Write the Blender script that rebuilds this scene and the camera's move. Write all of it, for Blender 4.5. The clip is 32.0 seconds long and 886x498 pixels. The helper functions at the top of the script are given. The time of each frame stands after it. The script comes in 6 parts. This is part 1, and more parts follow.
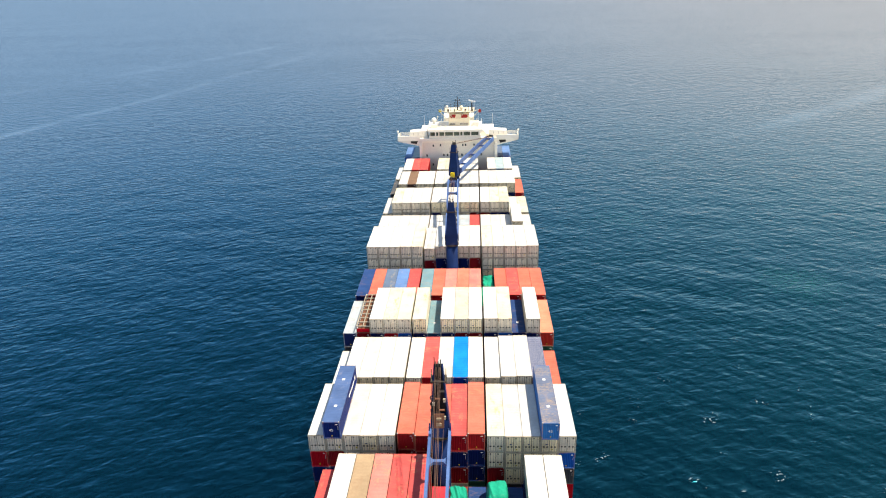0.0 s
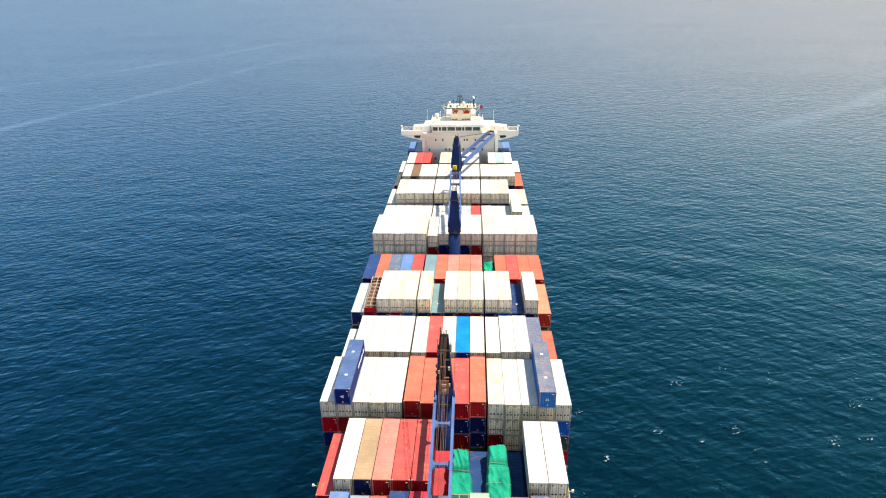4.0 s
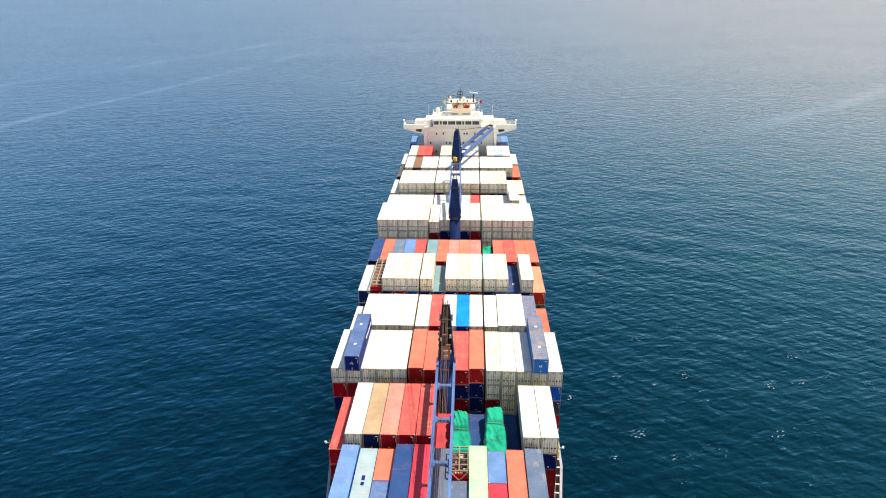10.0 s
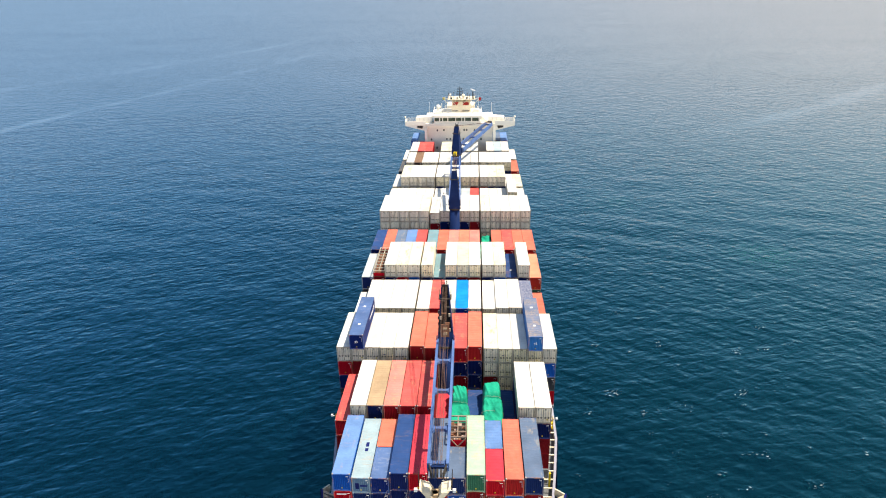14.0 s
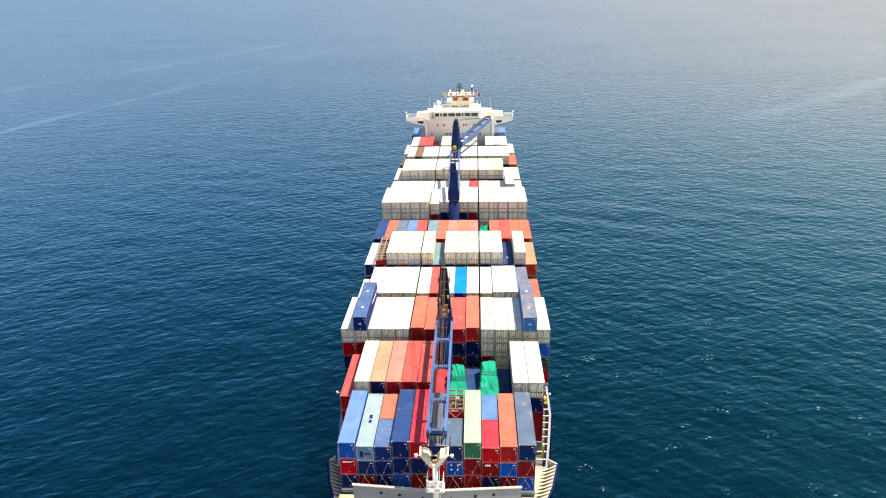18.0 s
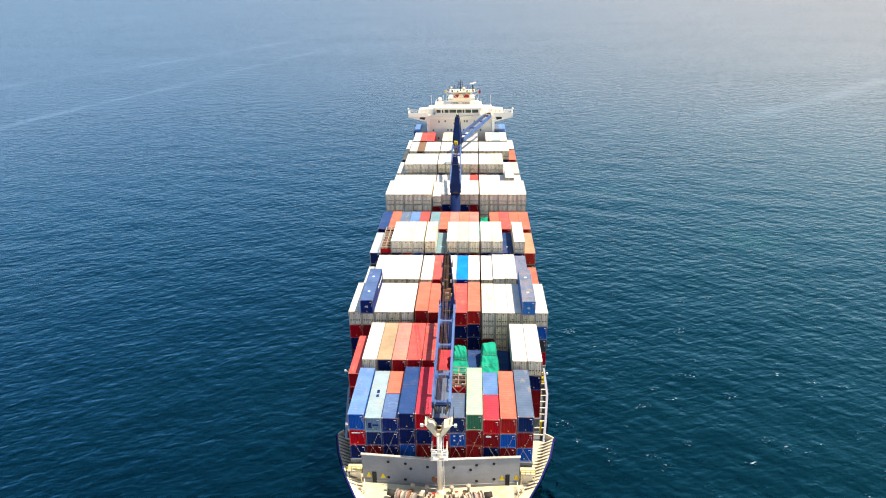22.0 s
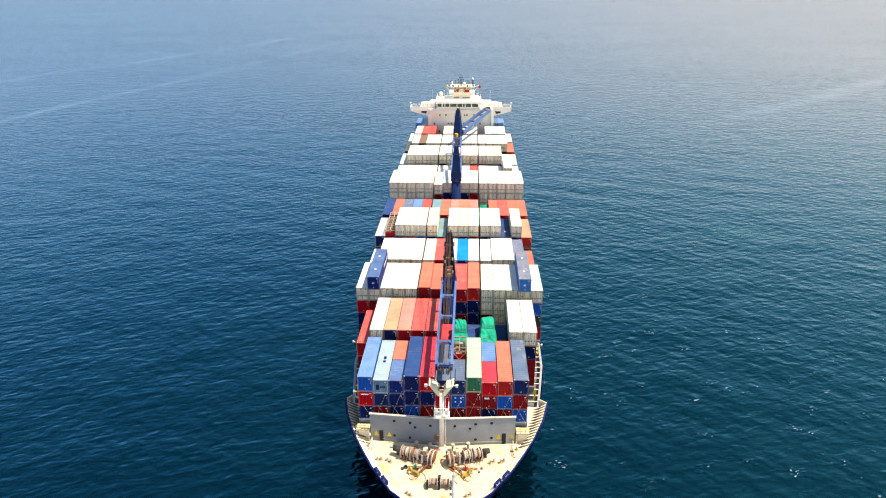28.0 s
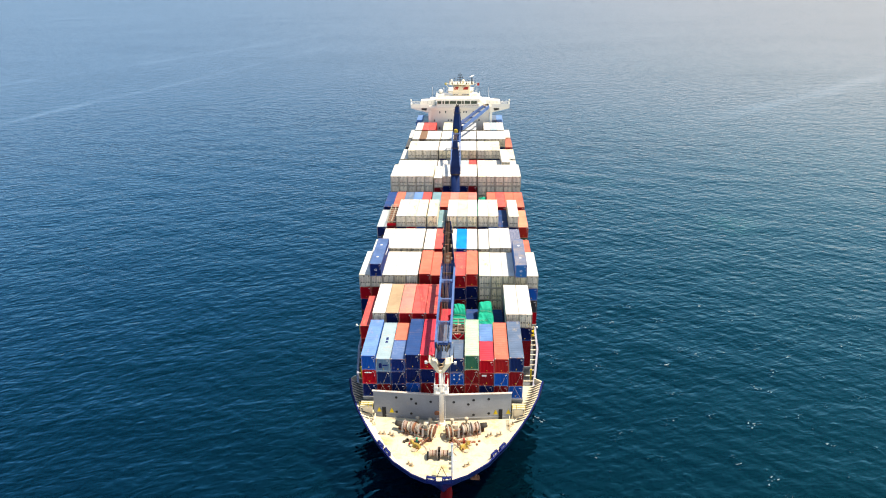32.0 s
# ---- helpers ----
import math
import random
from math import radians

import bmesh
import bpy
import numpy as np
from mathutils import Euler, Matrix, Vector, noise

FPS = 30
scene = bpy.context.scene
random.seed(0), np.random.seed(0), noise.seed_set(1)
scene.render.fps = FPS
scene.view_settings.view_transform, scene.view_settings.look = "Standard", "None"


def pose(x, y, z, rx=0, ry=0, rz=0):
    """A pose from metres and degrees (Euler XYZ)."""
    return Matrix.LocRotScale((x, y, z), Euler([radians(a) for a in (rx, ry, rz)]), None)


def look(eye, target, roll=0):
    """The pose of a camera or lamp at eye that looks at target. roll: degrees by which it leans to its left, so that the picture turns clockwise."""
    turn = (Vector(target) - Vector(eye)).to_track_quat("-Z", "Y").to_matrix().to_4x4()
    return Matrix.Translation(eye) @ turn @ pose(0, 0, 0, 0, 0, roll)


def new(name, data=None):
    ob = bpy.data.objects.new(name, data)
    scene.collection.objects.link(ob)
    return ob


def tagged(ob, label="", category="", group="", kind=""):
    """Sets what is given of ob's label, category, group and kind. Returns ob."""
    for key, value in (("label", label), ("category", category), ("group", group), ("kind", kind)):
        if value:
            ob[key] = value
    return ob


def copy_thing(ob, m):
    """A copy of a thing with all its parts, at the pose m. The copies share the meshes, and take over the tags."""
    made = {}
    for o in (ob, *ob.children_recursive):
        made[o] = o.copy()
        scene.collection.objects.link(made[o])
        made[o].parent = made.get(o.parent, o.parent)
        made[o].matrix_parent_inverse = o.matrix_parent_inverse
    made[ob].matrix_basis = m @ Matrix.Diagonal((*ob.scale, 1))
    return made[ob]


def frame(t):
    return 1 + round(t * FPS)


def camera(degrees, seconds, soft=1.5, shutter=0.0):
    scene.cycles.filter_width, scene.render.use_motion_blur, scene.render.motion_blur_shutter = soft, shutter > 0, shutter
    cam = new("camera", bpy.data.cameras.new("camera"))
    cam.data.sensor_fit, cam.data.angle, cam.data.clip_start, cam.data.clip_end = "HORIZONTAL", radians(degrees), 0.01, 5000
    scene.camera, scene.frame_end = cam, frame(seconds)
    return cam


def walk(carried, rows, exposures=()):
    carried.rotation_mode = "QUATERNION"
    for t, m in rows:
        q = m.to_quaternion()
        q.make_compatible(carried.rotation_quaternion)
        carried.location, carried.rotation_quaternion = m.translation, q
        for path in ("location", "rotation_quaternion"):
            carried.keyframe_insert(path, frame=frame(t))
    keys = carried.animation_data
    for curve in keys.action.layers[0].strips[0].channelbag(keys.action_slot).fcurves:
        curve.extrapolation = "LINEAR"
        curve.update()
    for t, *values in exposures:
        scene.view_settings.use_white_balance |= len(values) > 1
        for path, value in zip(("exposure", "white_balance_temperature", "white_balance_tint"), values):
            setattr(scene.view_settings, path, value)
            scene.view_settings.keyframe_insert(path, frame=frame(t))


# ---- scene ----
cam = camera(69.1, 32.0, soft=1.12)
PATH = [
    (0, (5.067, -40.592, 87.101), (4.967, -38.769, 86.286), -1.8),
    (0.5, (5.001, -41.494, 87.082), (4.9, -39.67, 86.267), -1.7),
    (1, (4.856, -42.361, 87.049), (4.757, -40.538, 86.234), -1.7),
    (1.5, (4.646, -43.227, 86.965), (4.549, -41.402, 86.15), -1.5),
    (2, (4.457, -44.145, 86.874), (4.363, -42.32, 86.061), -1.3),
    (2.5, (4.358, -45.07, 86.796), (4.265, -43.244, 85.984), -1.2),
    (3, (4.173, -45.982, 86.704), (4.082, -44.156, 85.892), -1.1),
    (3.5, (3.984, -46.823, 86.644), (3.895, -44.996, 85.833), -0.9),
    (5.5, (3.51, -49.924, 86.577), (3.426, -48.098, 85.766), -0.6),
    (6, (3.48, -50.654, 86.677), (3.397, -48.828, 85.865), -0.5),
    (6.5, (3.492, -51.413, 86.765), (3.409, -49.588, 85.951), -0.5),
    (7, (3.425, -52.09, 86.86), (3.344, -50.265, 86.046), -0.4),
    (7.5, (3.392, -52.835, 86.946), (3.311, -51.01, 86.131), -0.4),
    (8, (3.427, -53.661, 86.996), (3.346, -51.837, 86.181), -0.4),
    (8.5, (3.442, -54.361, 87.054), (3.361, -52.536, 86.238), -0.4),
    (9, (3.538, -55.047, 86.981), (3.456, -53.223, 86.167), -0.4),
    (9.5, (3.582, -55.762, 86.907), (3.499, -53.936, 86.094), -0.5),
    (10, (3.653, -56.539, 86.876), (3.57, -54.714, 86.064), -0.5),
    (10.5, (3.715, -57.356, 86.807), (3.631, -55.53, 85.996), -0.5),
    (11, (3.806, -58.165, 86.792), (3.722, -56.338, 85.982), -0.6),
    (11.5, (3.935, -58.956, 86.767), (3.849, -57.13, 85.956), -0.6),
    (12, (4.119, -59.792, 86.639), (4.031, -57.964, 85.831), -0.8),
    (12.5, (4.156, -60.566, 86.516), (4.068, -58.738, 85.709), -0.8),
    (13, (4.271, -61.297, 86.381), (4.182, -59.469, 85.575), -0.9),
    (13.5, (4.381, -62.1, 86.316), (4.291, -60.272, 85.51), -0.9),
    (14, (4.594, -62.886, 86.234), (4.501, -61.057, 85.429), -1.0),
    (14.5, (4.767, -63.749, 86.224), (4.674, -61.921, 85.419), -1.2),
    (16.5, (5.491, -66.845, 86.365), (5.39, -65.018, 85.557), -1.5),
    (17, (5.487, -67.531, 86.389), (5.386, -65.704, 85.582), -1.5),
    (17.5, (5.526, -68.258, 86.412), (5.424, -66.432, 85.604), -1.5),
    (18, (5.553, -68.946, 86.475), (5.452, -67.12, 85.666), -1.4),
    (18.5, (5.528, -69.658, 86.53), (5.427, -67.833, 85.72), -1.5),
    (19, (5.468, -70.391, 86.601), (5.368, -68.565, 85.79), -1.4),
    (19.5, (5.4, -71.145, 86.655), (5.3, -69.32, 85.843), -1.3),
    (20, (5.353, -71.918, 86.674), (5.253, -70.093, 85.863), -1.3),
    (20.5, (5.197, -72.725, 86.704), (5.099, -70.899, 85.893), -1.2),
    (21, (5.024, -73.522, 86.692), (4.928, -71.696, 85.881), -1.0),
    (21.5, (4.886, -74.383, 86.656), (4.791, -72.558, 85.845), -1.0),
    (22, (4.735, -75.209, 86.626), (4.642, -73.383, 85.816), -0.9),
    (22.5, (4.566, -76.031, 86.581), (4.475, -74.205, 85.77), -0.8),
    (23, (4.42, -76.824, 86.527), (4.331, -74.997, 85.717), -0.7),
    (23.5, (4.273, -77.65, 86.459), (4.185, -75.823, 85.649), -0.6),
    (24, (4.179, -78.459, 86.407), (4.092, -76.631, 85.598), -0.5),
    (24.5, (4.026, -79.22, 86.39), (3.94, -77.393, 85.581), -0.4),
    (25, (3.973, -79.93, 86.378), (3.889, -78.104, 85.568), -0.4),
    (25.5, (3.968, -80.71, 86.346), (3.884, -78.884, 85.536), -0.3),
    (27.5, (4.009, -83.646, 86.618), (3.925, -81.82, 85.805), -0.3),
    (28, (4.151, -84.37, 86.594), (4.067, -82.545, 85.782), -0.3),
    (28.5, (4.186, -85.163, 86.622), (4.101, -83.337, 85.809), -0.3),
    (29, (4.277, -85.858, 86.568), (4.191, -84.033, 85.756), -0.3),
    (29.5, (4.405, -86.604, 86.544), (4.319, -84.778, 85.733), -0.4),
    (30, (4.523, -87.355, 86.521), (4.436, -85.529, 85.71), -0.5),
    (30.5, (4.611, -88.142, 86.504), (4.523, -86.316, 85.693), -0.6),
    (31, (4.69, -88.935, 86.438), (4.601, -87.108, 85.628), -0.6),
    (31.5, (4.778, -89.749, 86.363), (4.689, -87.922, 85.553), -0.6),
    (32, (4.96, -90.525, 86.279), (4.87, -88.698, 85.47), -0.7),
]
walk(cam, [(t, look(eye, target, roll)) for t, eye, target, roll in PATH], exposures=[(0.0, 0.5, 6900, 10), (10.0, 0.56, 6900, 10), (20.0, 0.64, 6900, 10), (32.0, 0.68, 6900, 10)])

# ---- light ----
SUN_EL, SUN_AZ = radians(65.2), radians(96.0)
world = bpy.data.worlds.new("sky")
scene.world = world
world.use_nodes = True
wn = world.node_tree.nodes
sky = wn.new("ShaderNodeTexSky")
sky.sky_type = "NISHITA"
sky.sun_disc = False
sky.sun_elevation, sky.sun_rotation = SUN_EL, SUN_AZ
sky.air_density, sky.dust_density, sky.ozone_density = 1.0, 0.4, 2.0
# haze that thickens towards the horizon
veil = wn.new("ShaderNodeMix")
veil.data_type = "RGBA"
sunward = wn.new("ShaderNodeVectorMath")
sunward.operation = "DOT_PRODUCT"
sunward.inputs[1].default_value = (math.sin(SUN_AZ), math.cos(SUN_AZ), 0)
sm = wn.new("ShaderNodeMapRange")
sm.interpolation_type = "SMOOTHSTEP"
for i, v in ((1, -0.65), (2, 0.6), (3, 0.0), (4, 1.0)):
    sm.inputs[i].default_value = v
glow = wn.new("ShaderNodeMix")
glow.data_type = "RGBA"
glow.inputs[6].default_value = (2.45, 4.7, 8.4, 1)
glow.inputs[7].default_value = (7.0, 7.5, 8.6, 1)
gc = wn.new("ShaderNodeTexCoord")
gz = wn.new("ShaderNodeSeparateXYZ")
gm = wn.new("ShaderNodeMapRange")
gm.interpolation_type = "SMOOTHSTEP"
for i, v in ((1, 0.0), (2, 1.15), (3, 0.8), (4, 0.0)):
    gm.inputs[i].default_value = v
world.node_tree.links.new(gc.outputs["Generated"], gz.inputs[0])
world.node_tree.links.new(gc.outputs["Generated"], sunward.inputs[0])
world.node_tree.links.new(sunward.outputs["Value"], sm.inputs[0])
world.node_tree.links.new(sm.outputs[0], glow.inputs[0])
world.node_tree.links.new(glow.outputs[2], veil.inputs[7])
world.node_tree.links.new(gz.outputs["Z"], gm.inputs[0])
world.node_tree.links.new(gm.outputs[0], veil.inputs[0])
pale = wn.new("ShaderNodeHueSaturation")
pale.inputs["Saturation"].default_value = 0.86
world.node_tree.links.new(sky.outputs["Color"], pale.inputs["Color"])
world.node_tree.links.new(pale.outputs["Color"], veil.inputs[6])
world.node_tree.links.new(veil.outputs[2], wn["Background"].inputs["Color"])
wn["Background"].inputs["Strength"].default_value = 0.11
sun = new("sun", bpy.data.lights.new("sun", "SUN"))
sun.data.energy, sun.data.angle, sun.data.color = 5.0, radians(0.8), (1.0, 0.925, 0.80)
SUN_DIR = Vector((math.cos(SUN_EL) * math.sin(SUN_AZ), math.cos(SUN_EL) * math.cos(SUN_AZ), math.sin(SUN_EL)))
sun.matrix_world = look(SUN_DIR * 400, (0, 0, 0))


# ---- materials ----
def nodes_of(name):
    m = bpy.data.materials.new(name)
    m.use_nodes = True
    return m, m.node_tree.nodes, m.node_tree.links, m.node_tree.nodes["Principled BSDF"]


def ramp(n, stops):
    r = n.new("ShaderNodeValToRGB")
    while len(r.color_ramp.elements) < len(stops):
        r.color_ramp.elements.new(0.5)
    for e, (p, c) in zip(r.color_ramp.elements, stops):
        e.position, e.color = p, (*c, 1) if len(c) == 3 else c
    return r


def noise_tex(n, l, vec, scale, detail=4.0, rough=0.55):
    t = n.new("ShaderNodeTexNoise")
    t.inputs["Scale"].default_value, t.inputs["Detail"].default_value, t.inputs["Roughness"].default_value = scale, detail, rough
    if vec:
        l.new(vec, t.inputs["Vector"])
    return t


def mapped(n, l, src, scale, loc=None):
    mp = n.new("ShaderNodeMapping")
    mp.inputs["Scale"].default_value = scale
    l.new(src, mp.inputs["Vector"])
    if loc:
        l.new(loc, mp.inputs["Location"])
    return mp.outputs["Vector"]


def mix_col(n, l, fac, a, b, blend="MIX"):
    m = n.new("ShaderNodeMix")
    m.data_type, m.blend_type = "RGBA", blend
    for sock, v in ((m.inputs[0], fac), (m.inputs[6], a), (m.inputs[7], b)):
        if isinstance(v, (int, float)):
            sock.default_value = v
        elif isinstance(v, tuple):
            sock.default_value = (*v, 1)
        else:
            l.new(v, sock)
    return m.outputs[2]


def paint(name, col, rough=0.5, wear=0.5, stain=(0.22, 0.11, 0.05), metal=0.0, vary=0.12, fade=None, bump=0.03, rust=0.0, rust_col=(0.40, 0.22, 0.10), rust_scale=2.2, rust_from=0.5):
    """Weathered paint on steel: two scales of mottling, rust stains, a spread from piece to piece."""
    m, n, l, b = nodes_of(name)
    tc = n.new("ShaderNodeTexCoord")
    oi = n.new("ShaderNodeObjectInfo")
    off = n.new("ShaderNodeVectorMath")
    off.operation = "SCALE"
    off.inputs[0].default_value = (37.0, 53.0, 71.0)
    l.new(oi.outputs["Random"], off.inputs["Scale"])
    vec = mapped(n, l, tc.outputs["Object"], (1, 1, 1), off.outputs[0])
    big = noise_tex(n, l, vec, 0.35, 3.0)
    fine = noise_tex(n, l, vec, 4.0, 6.0, 0.7)
    lo = tuple(c * (1 - vary) for c in col)
    hi = fade or tuple(min(1, c * (1 + vary)) for c in col)
    r1 = ramp(n, [(0.3, lo), (0.72, hi)])
    l.new(big.outputs["Fac"], r1.inputs["Fac"])
    r2 = ramp(n, [(0.25, (0.86, 0.86, 0.86)), (0.75, (1.04, 1.04, 1.04))])
    l.new(fine.outputs["Fac"], r2.inputs["Fac"])
    c = mix_col(n, l, 1.0, r1.outputs["Color"], r2.outputs["Color"], "MULTIPLY")
    r0 = ramp(n, [(0.0, (0.86, 0.86, 0.88)), (1.0, (1.08, 1.06, 1.03))])
    l.new(oi.outputs["Random"], r0.inputs["Fac"])
    c = mix_col(n, l, 1.0, c, r0.outputs["Color"], "MULTIPLY")
    st = noise_tex(n, l, mapped(n, l, vec, (1.0, 0.35, 1.0)), 0.9, 7.0, 0.72)
    rs = ramp(n, [(0.63 - 0.12 * wear, (0, 0, 0)), (0.78 - 0.1 * wear, (wear,) * 3)])
    l.new(st.outputs["Fac"], rs.inputs["Fac"])
    c = mix_col(n, l, rs.outputs["Color"], c, stain)
    if rust:
        # flaked patches in clusters: a wide mask times a fine one
        wide = noise_tex(n, l, mapped(n, l, vec, (0.6, 1.0, 1.0)), 0.5, 3.0, 0.6)
        rw = ramp(n, [(rust_from, (0, 0, 0)), (rust_from + 0.14, (1, 1, 1))])
        l.new(wide.outputs["Fac"], rw.inputs["Fac"])
        flake = noise_tex(n, l, mapped(n, l, vec, (0.4, 1.3, 1.0)), rust_scale, 8.0, 0.75)
        rf = ramp(n, [(0.48, (0, 0, 0)), (0.6, (rust,) * 3)])
        l.new(flake.outputs["Fac"], rf.inputs["Fac"])
        c = mix_col(n, l, mix_col(n, l, 1.0, rw.outputs["Color"], rf.outputs["Color"], "MULTIPLY"), c, rust_col)
    l.new(c, b.inputs["Base Color"])
    rr = ramp(n, [(0.2, (rough - 0.1,) * 3), (0.8, (min(1, rough + 0.15),) * 3)])
    l.new(fine.outputs["Fac"], rr.inputs["Fac"])
    l.new(rr.outputs["Color"], b.inputs["Roughness"])
    b.inputs["Metallic"].default_value = metal
    b.inputs["Specular IOR Level"].default_value = 0.06
    bp = n.new("ShaderNodeBump")
    bp.inputs["Strength"].default_value, bp.inputs["Distance"].default_value = 0.5, bump
    l.new(fine.outputs["Fac"], bp.inputs["Height"])
    l.new(bp.outputs["Normal"], b.inputs["Normal"])
    return m


RIPPLE = 0.48
SLICKS = [((-376.0, 440.0), (-222.0, 765.0), 11.0), ((-268.0, 335.0), (-188.0, 602.0), 8.0), ((236.0, 372.0), (323.2, 446.5), 14.0), ((-830.0, 1080.0), (-660.0, 1270.0), 16.0)]
SHOALS = [((98.0, 127.0), 17.0, 0.3), ((60.0, 180.0), 14.0, 0.16)]


def sea_material():
    m, n, l, body = nodes_of("sea_water")
    tc = n.new("ShaderNodeTexCoord")
    geo = n.new("ShaderNodeNewGeometry")
    # waves travel with the water; slicks, shoals and the water's colour keep their place
    P, W = tc.outputs["Object"], geo.outputs["Position"]

    def math2(op, p, q, r=None):
        k = n.new("ShaderNodeMath")
        k.operation = op
        for sock, v in zip(k.inputs, (p, q, r)):
            if v is None:
                continue
            if isinstance(v, (int, float)):
                sock.default_value = v
            else:
                l.new(v, sock)
        return k.outputs[0]

    def span(v, lo, hi, to_lo, to_hi):
        k = n.new("ShaderNodeMapRange")
        k.interpolation_type = "SMOOTHSTEP"
        for sock, x in zip((1, 2, 3, 4), (lo, hi, to_lo, to_hi)):
            k.inputs[sock].default_value = x
        l.new(v, k.inputs[0])
        return k.outputs[0]
    # crests lie across the wind; short sharp waves over longer low ones
    turn = n.new("ShaderNodeMapping")
    turn.inputs["Rotation"].default_value = (0, 0, radians(-19))
    l.new(P, turn.inputs["Vector"])
    U = turn.outputs["Vector"]
    w0 = noise_tex(n, l, mapped(n, l, U, (0.06, 0.13, 0.1)), 1.0, 2.0, 0.5)
    w1 = noise_tex(n, l, mapped(n, l, U, (0.23, 0.46, 0.1)), 1.0, 1.5, 0.5)
    w1.inputs["Distortion"].default_value = 0.35
    w2 = noise_tex(n, l, mapped(n, l, U, (0.34, 0.56, 0.05)), 1.0, 1.0, 0.5)
    w2.inputs["Distortion"].default_value = 0.5
    ridge = math2("SUBTRACT", 1.0, math2("ABSOLUTE", math2("MULTIPLY_ADD", w2.outputs["Fac"], 4.0, -2.0), 0))
    w3 = noise_tex(n, l, mapped(n, l, P, (1.0, 1.5, 0.05)), 1.0, 2.0, 0.5)
    hgt = math2("MULTIPLY_ADD", ridge, 0.12, w1.outputs["Fac"])
    hgt = math2("MULTIPLY_ADD", w3.outputs["Fac"], 0.06, hgt)
    # sparse cat's-paws of steep wavelets, which glitter towards the sun
    w4 = noise_tex(n, l, mapped(n, l, U, (0.16, 0.22, 0.05)), 1.0, 3.0, 0.6)
    w5 = noise_tex(n, l, mapped(n, l, U, (1.3, 2.2, 0.05)), 1.0, 1.0, 0.5)
    breeze = n.new("ShaderNodeVectorMath")
    breeze.operation = "DISTANCE"
    breeze.inputs[1].default_value = (62.0, 25.0, 0.0)
    l.new(W, breeze.inputs[0])
    paw = math2("MULTIPLY", span(w4.outputs["Fac"], 0.56, 0.7, 0.0, 1.0), span(breeze.outputs["Value"], 25.0, 95.0, 1.0, 0.12))
    hgt = math2("MULTIPLY_ADD", math2("MULTIPLY", paw, w5.outputs["Fac"]), 0.42, hgt)
    hgt = math2("MULTIPLY_ADD", w0.outputs["Fac"], 0.9, hgt)
    # a second, crossing set of waves
    cross = n.new("ShaderNodeMapping")
    cross.inputs["Rotation"].default_value = (0, 0, radians(38))
    l.new(P, cross.inputs["Vector"])
    w6 = noise_tex(n, l, mapped(n, l, cross.outputs["Vector"], (0.11, 0.34, 0.05)), 1.0, 1.5, 0.5)
    hgt = math2("MULTIPLY_ADD", w6.outputs["Fac"], 0.75, hgt)
    xyz = n.new("ShaderNodeSeparateXYZ")
    l.new(W, xyz.inputs[0])
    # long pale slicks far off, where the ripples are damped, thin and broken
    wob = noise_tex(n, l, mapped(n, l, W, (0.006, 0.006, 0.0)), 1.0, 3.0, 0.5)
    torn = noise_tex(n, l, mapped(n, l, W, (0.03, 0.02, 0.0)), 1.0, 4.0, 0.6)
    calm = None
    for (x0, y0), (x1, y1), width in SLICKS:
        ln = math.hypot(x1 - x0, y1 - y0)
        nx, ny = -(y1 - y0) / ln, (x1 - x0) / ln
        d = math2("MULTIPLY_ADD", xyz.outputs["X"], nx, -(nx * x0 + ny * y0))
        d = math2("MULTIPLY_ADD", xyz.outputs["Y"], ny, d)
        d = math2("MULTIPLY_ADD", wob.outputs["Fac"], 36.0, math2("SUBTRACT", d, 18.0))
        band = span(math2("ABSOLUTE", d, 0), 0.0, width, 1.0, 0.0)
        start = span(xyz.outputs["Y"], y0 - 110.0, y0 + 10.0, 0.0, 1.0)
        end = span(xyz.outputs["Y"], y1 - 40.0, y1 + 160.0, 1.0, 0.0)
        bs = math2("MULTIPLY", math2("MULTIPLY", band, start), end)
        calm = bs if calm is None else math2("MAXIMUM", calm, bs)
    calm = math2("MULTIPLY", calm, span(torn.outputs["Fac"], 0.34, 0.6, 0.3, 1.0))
    gust = noise_tex(n, l, mapped(n, l, W, (0.004, 0.012, 0.01)), 1.0, 3.0, 0.55)
    gr = span(gust.outputs["Fac"], 0.3, 0.7, 0.78, 1.12)
    bp = n.new("ShaderNodeBump")
    bp.inputs["Distance"].default_value = RIPPLE
    l.new(math2("MULTIPLY", gr, math2("MULTIPLY_ADD", calm, -0.5, 0.84)), bp.inputs["Strength"])
    l.new(hgt, bp.inputs["Height"])
    # sky and sun tint put into the colour, blue to green across the ship's line
    cl = noise_tex(n, l, mapped(n, l, W, (0.006, 0.004, 0.01)), 1.0, 3.0, 0.5)
    rc = ramp(n, [(0.25, (0.0001, 0.0030, 0.0078)), (0.75, (0.0001, 0.0053, 0.0046))])
    l.new(math2("ADD", cl.outputs["Fac"], span(xyz.outputs["X"], -110.0, 130.0, -0.2, 0.15)), rc.inputs["Fac"])
    col = rc.outputs["Color"]
    blot = noise_tex(n, l, mapped(n, l, W, (0.07, 0.08, 0.0)), 1.0, 2.0, 0.5)
